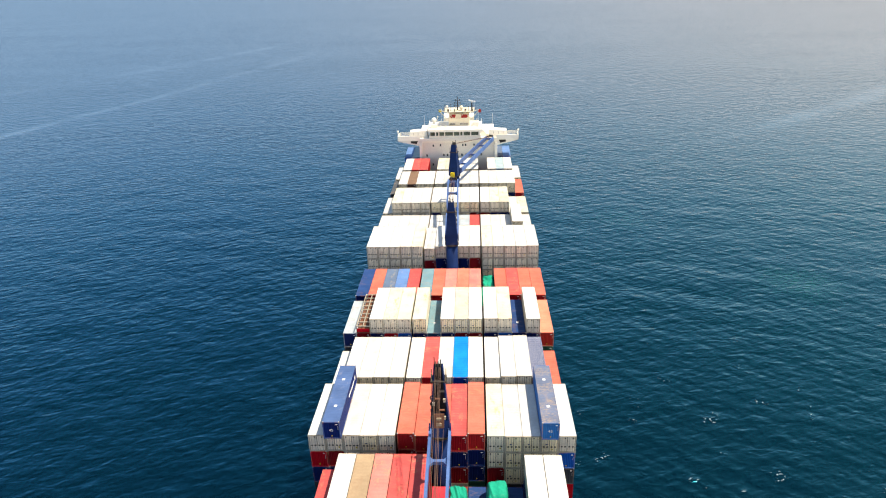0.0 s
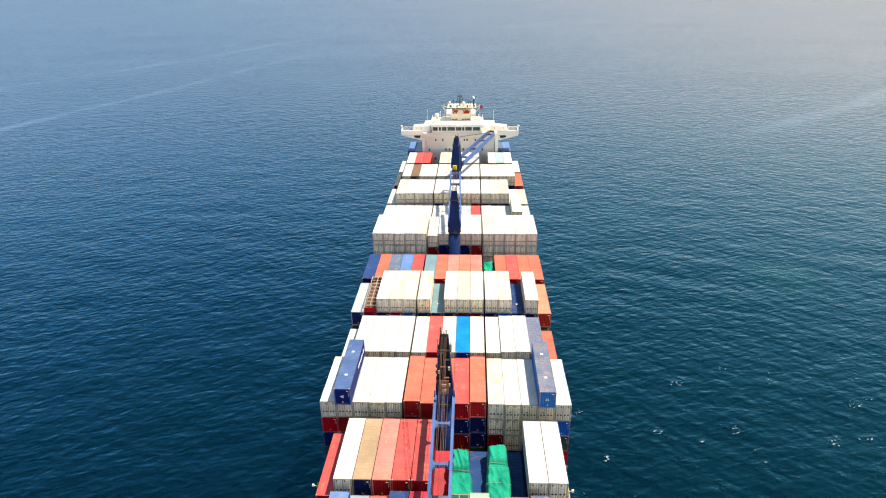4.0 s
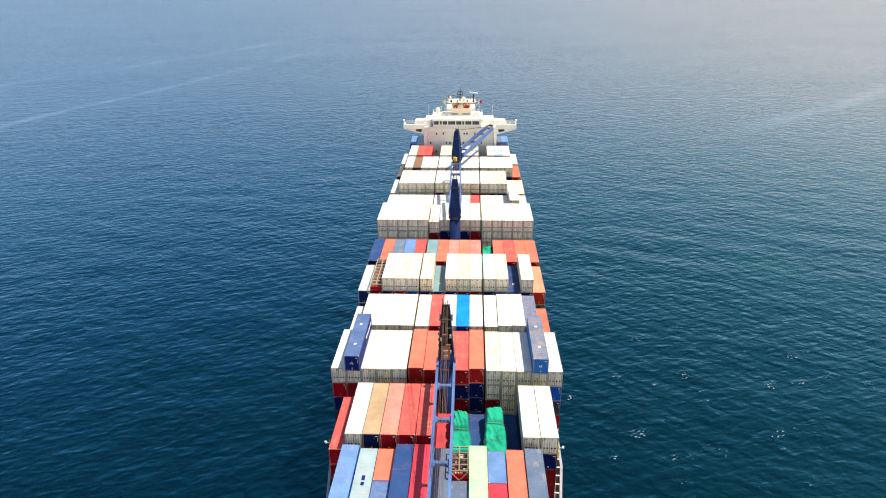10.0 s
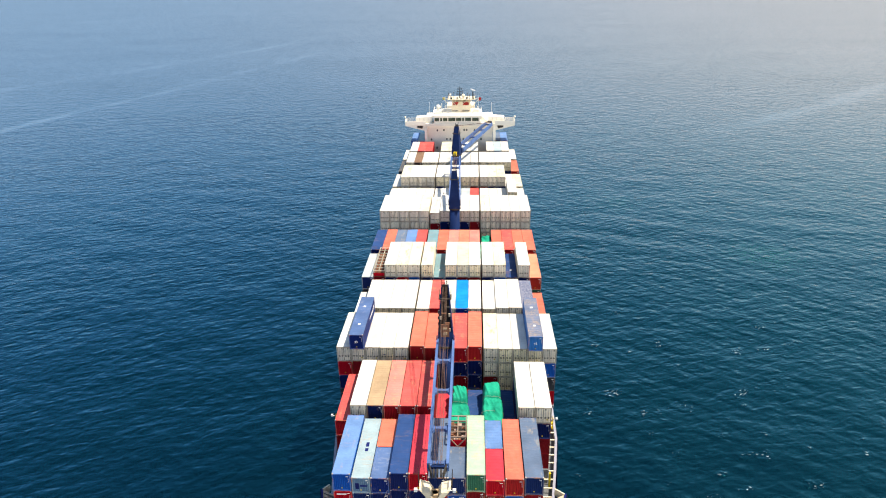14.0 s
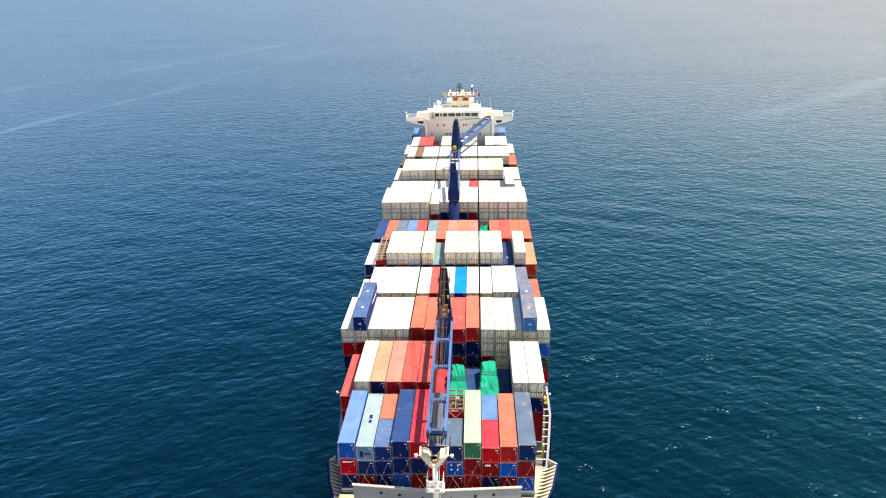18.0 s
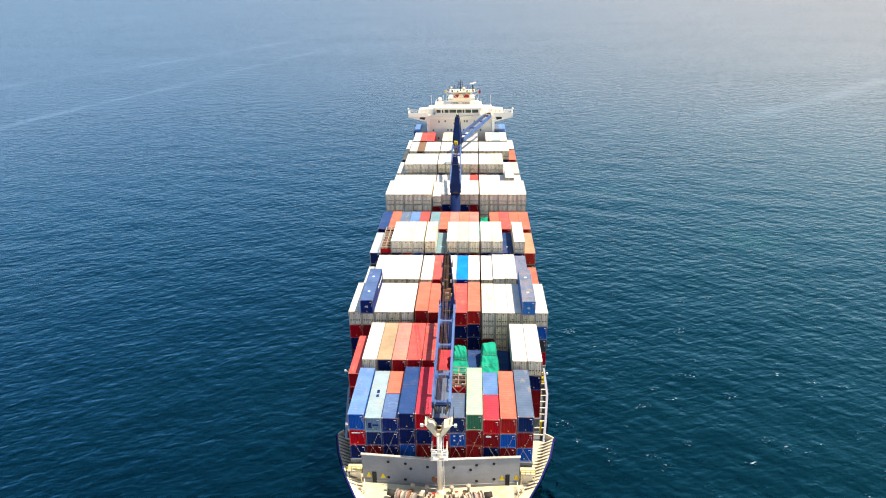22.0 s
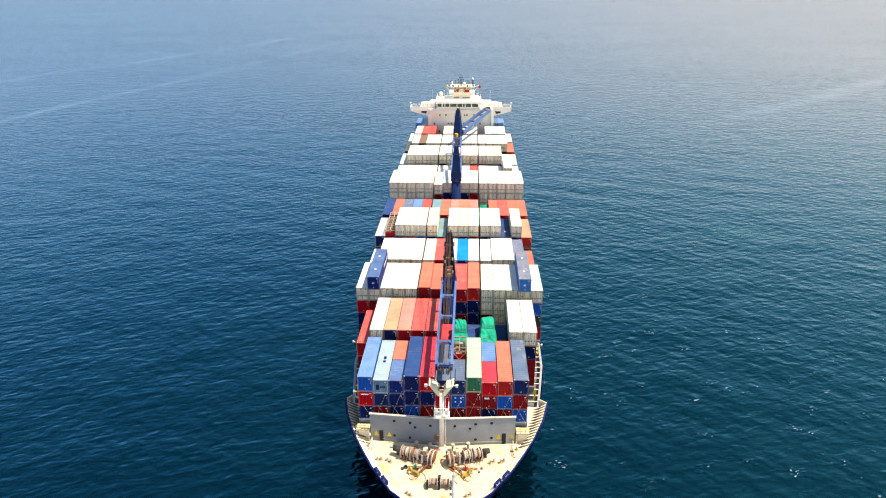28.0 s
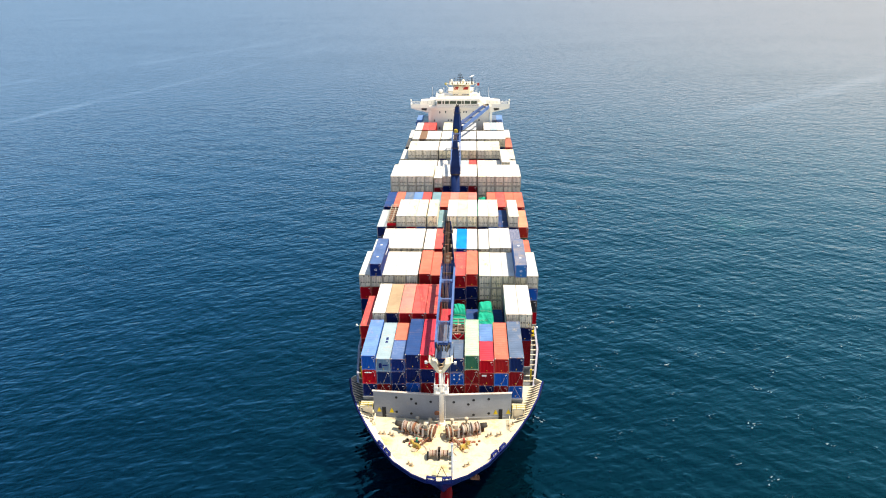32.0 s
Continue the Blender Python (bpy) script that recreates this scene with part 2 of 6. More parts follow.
    for (x, y), size, much in SHOALS:
        far = n.new("ShaderNodeVectorMath")
        far.operation = "DISTANCE"
        far.inputs[1].default_value = (x, y, 0.0)
        l.new(W, far.inputs[0])
        d = math2("MULTIPLY_ADD", blot.outputs["Fac"], 14.0, math2("SUBTRACT", far.outputs["Value"], 7.0))
        col = mix_col(n, l, span(d, 0.0, size, much, 0.0), col, (0.005, 0.042, 0.02))
    # the slicks' pale tone is painted into the water's colour
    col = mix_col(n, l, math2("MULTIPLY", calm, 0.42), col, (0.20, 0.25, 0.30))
    # small breaking crests and sun glints painted white, only where the breeze is fresh
    foam_glint = math2("MULTIPLY", math2("MULTIPLY", span(w4.outputs["Fac"], 0.63, 0.7, 0.0, 0.7), span(w5.outputs["Fac"], 0.6, 0.66, 0.0, 0.75)), span(breeze.outputs["Value"], 30.0, 80.0, 1.0, 0.0))
    col = mix_col(n, l, foam_glint, col, (0.55, 0.6, 0.62))
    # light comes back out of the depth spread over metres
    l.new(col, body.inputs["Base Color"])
    l.new(bp.outputs["Normal"], body.inputs["Normal"])
    body.subsurface_method = "BURLEY"
    body.inputs["Subsurface Weight"].default_value = 1.0
    body.inputs["Subsurface Radius"].default_value = (1.0, 1.0, 1.0)
    body.inputs["Subsurface Scale"].default_value = 1.4
    body.inputs["Specular IOR Level"].default_value = 0.0
    body.inputs["Roughness"].default_value = 1.0
    fr = n.new("ShaderNodeFresnel")
    fr.inputs["IOR"].default_value = 1.333
    l.new(bp.outputs["Normal"], fr.inputs["Normal"])
    gl = n.new("ShaderNodeBsdfGlossy")
    gl.inputs["Roughness"].default_value = 0.12
    l.new(bp.outputs["Normal"], gl.inputs["Normal"])
    tint = ramp(n, [(0.02, (0.045, 0.74, 1.0)), (0.09, (0.22, 0.69, 0.89)), (0.2, (0.425, 0.67, 0.74)), (0.42, (0.565, 0.55, 0.525))])
    l.new(fr.outputs[0], tint.inputs["Fac"])
    l.new(tint.outputs["Color"], gl.inputs["Color"])
    mx = n.new("ShaderNodeMixShader")
    l.new(math2("MULTIPLY", fr.outputs[0], 2.0), mx.inputs[0])
    l.new(body.outputs[0], mx.inputs[1])
    l.new(gl.outputs[0], mx.inputs[2])
    l.new(mx.outputs[0], n["Material Output"].inputs["Surface"])
    return m


def glass_dark(name, col=(0.02, 0.03, 0.035)):
    m, n, l, b = nodes_of(name)
    nz = noise_tex(n, l, None, 1.5, 2.0)
    r = ramp(n, [(0.3, col), (0.7, tuple(c * 1.8 for c in col))])
    l.new(nz.outputs["Fac"], r.inputs["Fac"])
    l.new(r.outputs["Color"], b.inputs["Base Color"])
    b.inputs["Roughness"].default_value = 0.08
    return m


# wall colour deepened for shade, chalky bleached roof colour paled for sunlight, wear, stain
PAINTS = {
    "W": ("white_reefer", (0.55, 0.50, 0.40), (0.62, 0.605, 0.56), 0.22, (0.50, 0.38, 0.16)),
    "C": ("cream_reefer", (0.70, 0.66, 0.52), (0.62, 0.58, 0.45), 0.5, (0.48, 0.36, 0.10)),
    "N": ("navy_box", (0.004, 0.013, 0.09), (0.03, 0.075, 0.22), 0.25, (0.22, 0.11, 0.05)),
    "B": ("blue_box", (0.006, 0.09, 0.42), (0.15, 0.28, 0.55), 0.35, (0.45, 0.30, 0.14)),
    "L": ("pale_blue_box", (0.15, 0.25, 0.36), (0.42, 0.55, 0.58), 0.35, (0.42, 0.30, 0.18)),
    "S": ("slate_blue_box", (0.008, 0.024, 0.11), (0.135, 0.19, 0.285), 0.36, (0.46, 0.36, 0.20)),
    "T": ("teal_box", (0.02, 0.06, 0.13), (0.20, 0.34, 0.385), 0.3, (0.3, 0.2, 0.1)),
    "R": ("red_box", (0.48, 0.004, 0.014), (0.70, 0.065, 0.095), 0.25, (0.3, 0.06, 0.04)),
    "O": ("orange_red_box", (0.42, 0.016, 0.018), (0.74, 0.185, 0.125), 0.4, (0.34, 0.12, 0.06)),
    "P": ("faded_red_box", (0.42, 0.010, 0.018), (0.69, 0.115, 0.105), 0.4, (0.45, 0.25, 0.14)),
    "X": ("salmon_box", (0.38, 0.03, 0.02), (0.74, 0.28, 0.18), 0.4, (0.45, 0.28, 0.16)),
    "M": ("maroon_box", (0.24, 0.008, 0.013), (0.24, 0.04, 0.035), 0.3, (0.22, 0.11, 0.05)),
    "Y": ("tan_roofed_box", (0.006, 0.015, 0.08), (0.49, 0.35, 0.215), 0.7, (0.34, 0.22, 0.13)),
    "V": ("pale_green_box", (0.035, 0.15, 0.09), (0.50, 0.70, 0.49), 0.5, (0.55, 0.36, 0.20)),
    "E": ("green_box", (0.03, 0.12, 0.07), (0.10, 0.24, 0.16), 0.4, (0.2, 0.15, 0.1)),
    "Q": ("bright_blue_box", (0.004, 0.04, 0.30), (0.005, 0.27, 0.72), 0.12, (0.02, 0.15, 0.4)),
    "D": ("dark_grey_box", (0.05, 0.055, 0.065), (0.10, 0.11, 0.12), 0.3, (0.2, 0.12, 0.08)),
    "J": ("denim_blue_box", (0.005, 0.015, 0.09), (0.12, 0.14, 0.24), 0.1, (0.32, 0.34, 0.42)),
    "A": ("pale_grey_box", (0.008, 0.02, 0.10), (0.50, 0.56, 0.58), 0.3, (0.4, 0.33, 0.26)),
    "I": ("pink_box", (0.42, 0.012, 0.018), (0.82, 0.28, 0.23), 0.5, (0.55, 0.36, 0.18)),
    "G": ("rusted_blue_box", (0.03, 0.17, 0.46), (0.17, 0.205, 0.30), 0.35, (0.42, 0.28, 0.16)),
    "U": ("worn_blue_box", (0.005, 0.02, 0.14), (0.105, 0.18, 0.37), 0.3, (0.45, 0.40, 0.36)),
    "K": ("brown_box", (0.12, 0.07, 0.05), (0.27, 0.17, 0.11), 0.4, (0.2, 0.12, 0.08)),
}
RUSTS = {"W": (0.55, 0.44, 0.26), "C": (0.52, 0.38, 0.14), "J": (0.50, 0.50, 0.52), "G": (0.36, 0.27, 0.19), "U": (0.55, 0.53, 0.50), "Y": (0.30, 0.20, 0.13), "I": (0.52, 0.30, 0.16), "R": (0.40, 0.10, 0.07), "V": (0.52, 0.34, 0.18)}
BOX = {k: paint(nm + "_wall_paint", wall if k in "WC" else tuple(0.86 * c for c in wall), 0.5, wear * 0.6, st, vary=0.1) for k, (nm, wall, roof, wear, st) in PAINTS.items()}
ROOF = {k: paint(nm + "_bleached_lit_roof_paint", roof if k in "WC" else tuple(0.82 * c for c in roof), 0.65, min(0.95, wear * 1.5), st, vary=0.16, rust=0.0 if k == 'Q' else 0.6 if k == 'J' else 0.9 if k == 'G' else 0.3 if k in 'WC' else 0.16 if k in 'NUBS' else 0.5, rust_col=RUSTS.get(k, (0.42, 0.25, 0.13)), rust_scale=14.0 if k == 'J' else 6.0 if k == 'G' else 2.2, rust_from=0.2 if k == 'J' else 0.4 if k == 'G' else 0.5) for k, (nm, wall, roof, wear, st) in PAINTS.items()}
RIMS = {k: paint(nm + "_edge_paint", tuple(0.5 * (p + q) for p, q in zip(wall, roof)), 0.6, 0.95, (0.36, 0.15, 0.06), vary=0.15, rust=0.9, rust_col=(0.40, 0.17, 0.07)) for k, (nm, wall, roof, wear, st) in PAINTS.items()}
CASTING = paint("pale_corner_casting_paint", (0.40, 0.36, 0.33), 0.6, 0.5, (0.3, 0.14, 0.06), vary=0.2)
RIMS["W"] = paint("white_reefer_worn_edge_paint", (0.52, 0.45, 0.34), 0.6, 0.9, (0.2, 0.13, 0.07), vary=0.2)
FRAME_COL = paint("door_gear_steel", (0.40, 0.35, 0.31), 0.45, 0.5, vary=0.15)
REEFER_DOORS = [paint("warm_white_reefer_door", (0.93, 0.81, 0.61), 0.5, 0.5, (0.34, 0.24, 0.12), vary=0.1, rust=0.35), paint("grey_white_reefer_door", (0.80, 0.71, 0.55), 0.5, 0.6, (0.26, 0.18, 0.10), vary=0.12, rust=0.4), paint("yellowed_reefer_door", (0.93, 0.77, 0.50), 0.5, 0.6, (0.34, 0.24, 0.12), vary=0.12, rust=0.4)]
REEFER_END = paint("grey_white_reefer_end", (0.97, 0.79, 0.53), 0.5, 0.5, (0.34, 0.24, 0.12), vary=0.08)
SEAM = paint("black_rubber_seal", (0.03, 0.03, 0.03), 0.8, 0.1)
MARK = paint("white_stencil_paint", (0.75, 0.75, 0.74), 0.6, 0.1)
RACKSTEEL = paint("brown_rack_paint", (0.27, 0.20, 0.155), 0.6, 0.6, (0.16, 0.09, 0.06), vary=0.2, rust=0.5)
OCHRE = paint("worn_ochre_paint", (0.42, 0.30, 0.07), 0.6, 0.8, (0.16, 0.08, 0.04), vary=0.2, rust=0.7)
YELLOW = paint("yellow_safety_paint", (0.62, 0.46, 0.03), 0.5, 0.3)
HULL = paint("blue_hull_paint", (0.013, 0.021, 0.12), 0.4, 0.3, (0.1, 0.06, 0.05), vary=0.25)
BOOT = paint("red_bottom_paint", (0.22, 0.008, 0.012), 0.5, 0.3)
DECK = paint("cream_deck_paint", (0.57, 0.51, 0.365), 0.65, 0.7, (0.50, 0.38, 0.16), vary=0.1, rust=0.6, rust_col=(0.44, 0.31, 0.15), rust_scale=1.1)


def stain_round(m, spots, col):
    """Ragged oily stains on a paint, round fixed places on the ground plan."""
    n, l = m.node_tree.nodes, m.node_tree.links
    b = n["Principled BSDF"]
    c = b.inputs["Base Color"].links[0].from_socket
    geo = n.new("ShaderNodeNewGeometry")
    nz = noise_tex(n, l, geo.outputs["Position"], 0.9, 6.0, 0.7)
    for (x, y), size in spots:
        far = n.new("ShaderNodeVectorMath")
        far.operation = "DISTANCE"
        far.inputs[1].default_value = (x, y, 14.0)
        l.new(geo.outputs["Position"], far.inputs[0])
        near = n.new("ShaderNodeMapRange")
        near.interpolation_type = "SMOOTHSTEP"
        near.inputs[1].default_value, near.inputs[2].default_value = 0.2 * size, size
        near.inputs[3].default_value, near.inputs[4].default_value = 0.75, 0.0
        l.new(far.outputs["Value"], near.inputs[0])
        rg = ramp(n, [(0.4, (0, 0, 0)), (0.6, (1, 1, 1))])
        l.new(nz.outputs["Fac"], rg.inputs["Fac"])
        mul = n.new("ShaderNodeMath")
        mul.operation = "MULTIPLY"
        l.new(near.outputs[0], mul.inputs[0])
        l.new(rg.outputs["Color"], mul.inputs[1])
        c = mix_col(n, l, mul.outputs[0], c, col)
    l.new(c, b.inputs["Base Color"])


stain_round(DECK, [((-3.4, -7.2), 3.0), ((3.4, -7.0), 2.8), ((0.2, -3.6), 3.4), ((-6.0, -3.4), 2.6), ((6.2, -3.2), 2.4), ((-9.4, -6.6), 2.2), ((0.3, -12.6), 2.4), ((9.0, -1.4), 2.0)], (0.40, 0.27, 0.09))
GREYSTEEL = paint("grey_breakwater_paint", (0.285, 0.295, 0.305), 0.55, 0.35, (0.36, 0.28, 0.2), vary=0.1)
RIMRUST = paint("chipped_white_rim_paint", (0.62, 0.58, 0.52), 0.6, 0.8, (0.42, 0.18, 0.08), vary=0.15, rust=0.8, rust_col=(0.40, 0.15, 0.06))
STAYS = paint("grey_stay_paint", (0.17, 0.17, 0.17), 0.6, 0.4)
SIDEGREY = paint("pale_lilac_grey_plate_paint", (0.36, 0.36, 0.42), 0.55, 0.5, (0.3, 0.2, 0.12), vary=0.15)
GREYDECK = paint("grey_hatch_paint", (0.16, 0.17, 0.18), 0.6, 0.4)
WHITE = paint("white_ship_paint", (0.92, 0.86, 0.73), 0.45, 0.15, (0.55, 0.42, 0.2), vary=0.04)
DULLCREAM = paint("dull_cream_fitting_paint", (0.46, 0.40, 0.30), 0.6, 0.6, (0.25, 0.13, 0.07), vary=0.2)
CREAM = paint("cream_mast_paint", (0.90, 0.79, 0.57), 0.5, 0.2, vary=0.05)
RESTCREAM = paint("rust_stained_cream_paint", (0.86, 0.74, 0.52), 0.55, 0.6, (0.50, 0.30, 0.10), vary=0.1, rust=0.5, rust_col=(0.48, 0.26, 0.09))
CRANE = paint("blue_crane_paint", (0.010, 0.026, 0.095), 0.45, 0.3, (0.14, 0.12, 0.12), vary=0.2)
CRANEFADE = paint("faded_blue_jib_paint", (0.085, 0.15, 0.33), 0.5, 0.35, (0.2, 0.18, 0.18), vary=0.2)
ROPE = paint("greased_wire_rope", (0.15, 0.09, 0.065), 0.6, 0.2)
IRON = paint("dark_iron", (0.05, 0.045, 0.04), 0.6, 0.4)
TANSTEEL = paint("tan_worn_steel", (0.40, 0.30, 0.19), 0.6, 0.6, (0.2, 0.1, 0.05), vary=0.2)
RUST = paint("rusty_brown_steel", (0.22, 0.10, 0.06), 0.75, 0.6)
PINKROPE = paint("pale_mooring_rope", (0.44, 0.32, 0.26), 0.85, 0.4, vary=0.2)
TARP = paint("green_tarpaulin", (0.012, 0.34, 0.21), 0.34, 0.12, (0.10, 0.40, 0.27), vary=0.2, bump=0.03)
GLASS = glass_dark("dark_window_glass")
BRIDGEGLASS = glass_dark("olive_tinted_bridge_glass", (0.05, 0.065, 0.045))
REDPAINT = paint("bright_red_panel", (0.45, 0.04, 0.03), 0.5, 0.2)
SEA = sea_material()


# ---- mesh helpers ----
class Build:
    """Collects boxes, prisms and tubes into one mesh."""
    def __init__(self):
        self.v, self.f = [], []

    def add(self, vs, fs):
        k = len(self.v)
        self.v += [tuple(p) for p in vs]
        self.f += [tuple(i + k for i in q) for q in fs]
        return self

    def box(self, x0, x1, y0, y1, z0, z1):
        return self.add([(x0, y0, z0), (x1, y0, z0), (x1, y1, z0), (x0, y1, z0), (x0, y0, z1), (x1, y0, z1), (x1, y1, z1), (x0, y1, z1)],
                        [(0, 3, 2, 1), (4, 5, 6, 7), (0, 1, 5, 4), (1, 2, 6, 5), (2, 3, 7, 6), (3, 0, 4, 7)])

    def hexa(self, lo, hi):
        """Two quads, joined: lo and hi of four points each."""
        return self.add(list(lo) + list(hi), [(0, 3, 2, 1), (4, 5, 6, 7), (0, 1, 5, 4), (1, 2, 6, 5), (2, 3, 7, 6), (3, 0, 4, 7)])

    def tube(self, a, b, r0, r1=None, n=8):
        a, b = Vector(a), Vector(b)
        r1 = r0 if r1 is None else r1
        d = (b - a).normalized()
        s = d.cross(Vector((0, 0, 1)) if abs(d.z) < 0.9 else Vector((1, 0, 0))).normalized()
        u = d.cross(s)
        vs = []
        for c, r in ((a, r0), (b, r1)):
            vs += [c + (s * math.cos(2 * math.pi * i / n) + u * math.sin(2 * math.pi * i / n)) * r for i in range(n)]
        fs = [(i, (i + 1) % n, n + (i + 1) % n, n + i) for i in range(n)]
        return self.add(vs, fs + [tuple(reversed(range(n))), tuple(range(n, 2 * n))])

    def beam(self, a, b, w, h):
        """A box beam from a to b, w across and h high."""
        a, b = Vector(a), Vector(b)
        d = (b - a).normalized()
        s = d.cross(Vector((0, 0, 1))).normalized() if abs(d.z) < 0.95 else Vector((1, 0, 0))
        u = s.cross(d)
        q = [(-w / 2, -h / 2), (w / 2, -h / 2), (w / 2, h / 2), (-w / 2, h / 2)]
        return self.hexa([a + s * p + u * r for p, r in q], [b + s * p + u * r for p, r in q])

    def extrude(self, pts, z0, z1):
        n = len(pts)
        return self.add([(x, y, z0) for x, y in pts] + [(x, y, z1) for x, y in pts],
                        [tuple(reversed(range(n))), tuple(range(n, 2 * n))] + [(i, (i + 1) % n, n + (i + 1) % n, n + i) for i in range(n)])

    def ball(self, c, r, n=8, squash=1.0):
        vs, fs = [], []
        m = n // 2
        for i in range(m + 1):
            t = math.pi * i / m
            for j in range(n):
                p = 2 * math.pi * j / n
                vs.append((c[0] + r * math.sin(t) * math.cos(p), c[1] + r * math.sin(t) * math.sin(p), c[2] + r * squash * math.cos(t)))
        for i in range(m):
            for j in range(n):
                fs.append((i * n + j, (i + 1) * n + j, (i + 1) * n + (j + 1) % n, i * n + (j + 1) % n))
        return self.add(vs, fs)

    def mesh(self, name, *mats, smooth=False):
        me = bpy.data.meshes.new(name)
        me.from_pydata(self.v, [], self.f)
        for m in mats:
            me.materials.append(m)
        bm = bmesh.new()
        bm.from_mesh(me)
        bmesh.ops.recalc_face_normals(bm, faces=bm.faces)
        bm.to_mesh(me)
        bm.free()
        if smooth:
            me.polygons.foreach_set("use_smooth", [True] * len(me.polygons))
        return me


def part(name, b, material, parent, label="", smooth=False):
    me = b if isinstance(b, bpy.types.Mesh) else b.mesh(name, material, smooth=smooth)
    ob = new(name, me)
    ob.parent = parent
    if label:
        ob["label"] = label
    return ob


def thing(name, x=0, y=0, z=0, label="", category="", group="", kind=""):
    ob = new(name)
    ob.location = (x, y, z)
    return tagged(ob, label, category, group, kind)


# ---- sea ----
def make_sea():
    def axis(n, near, far, power):
        u = np.linspace(-1, 1, n)
        return near * u + (far - near) * np.sign(u) * np.abs(u) ** power
    xs, ys = axis(360, 190, 6000, 9), axis(420, 260, 6000, 9) + 60
    X, Y = np.meshgrid(xs, ys)
    rng = np.random.RandomState(4)
    Z = np.zeros_like(X)
    for i in range(26):
        lam = 5.5 * 1.13 ** rng.uniform(0, 14)
        ang = math.radians(rng.normal(70, 40))
        k = 2 * math.pi / lam
        Z += 0.0013 * lam ** 0.9 * np.sin(k * (X * math.cos(ang) + Y * math.sin(ang)) + rng.uniform(0, 6.28))
    Z *= np.clip(1.4 - np.hypot(X, Y - 60) / 320, 0, 1)
    me = bpy.data.meshes.new("sea")
    co = np.stack([X, Y, Z], -1).reshape(-1, 3)
    ny, nx = X.shape
    i = np.arange(ny * nx).reshape(ny, nx)
    q = np.stack([i[:-1, :-1], i[:-1, 1:], i[1:, 1:], i[1:, :-1]], -1).reshape(-1, 4)
    me.vertices.add(len(co)); me.vertices.foreach_set("co", co.ravel())
    me.loops.add(q.size); me.loops.foreach_set("vertex_index", q.ravel())
    me.polygons.add(len(q)); me.polygons.foreach_set("loop_start", np.arange(0, q.size, 4))
    me.update(calc_edges=True)
    me.polygons.foreach_set("use_smooth", [True] * len(q))
    me.materials.append(SEA)
    return tagged(new("water", me), "dark blue-green open sea with small wind ripples", "sea", kind="structure")


sea = make_sea()


# ---- ship ----
def col_x(i):
    """Left edge of container row i (1 to 15) across the ship; rows stand in three groups of five."""
    return -18.925 + 2.49 * (i - 1) + 0.25 * ((i - 1) // 5)


HALF = [(-16.3, 0.0), (-15.9, 2.2), (-14.8, 4.4), (-12.1, 7.6), (-7.3, 11.0), (-3.5, 13.1), (0.0, 14.9), (5.0, 16.9), (9.7, 18.1)]


def flare(y):
    """How far the flared bow draws in, and how far it rakes aft, from the rail down to the deck."""
    low = float(np.interp(y, [-16.3, -3, 10], [0, 0.4, 6.0]))
    return 0.115 * (half_width(y) + 0.22 - low) + 0.1, 0.62 * max(0.0, (9.7 - y) / 26.0) + 0.06


def half_width(y):
    return float(np.interp(y, [p[0] for p in HALF], [p[1] for p in HALF]))


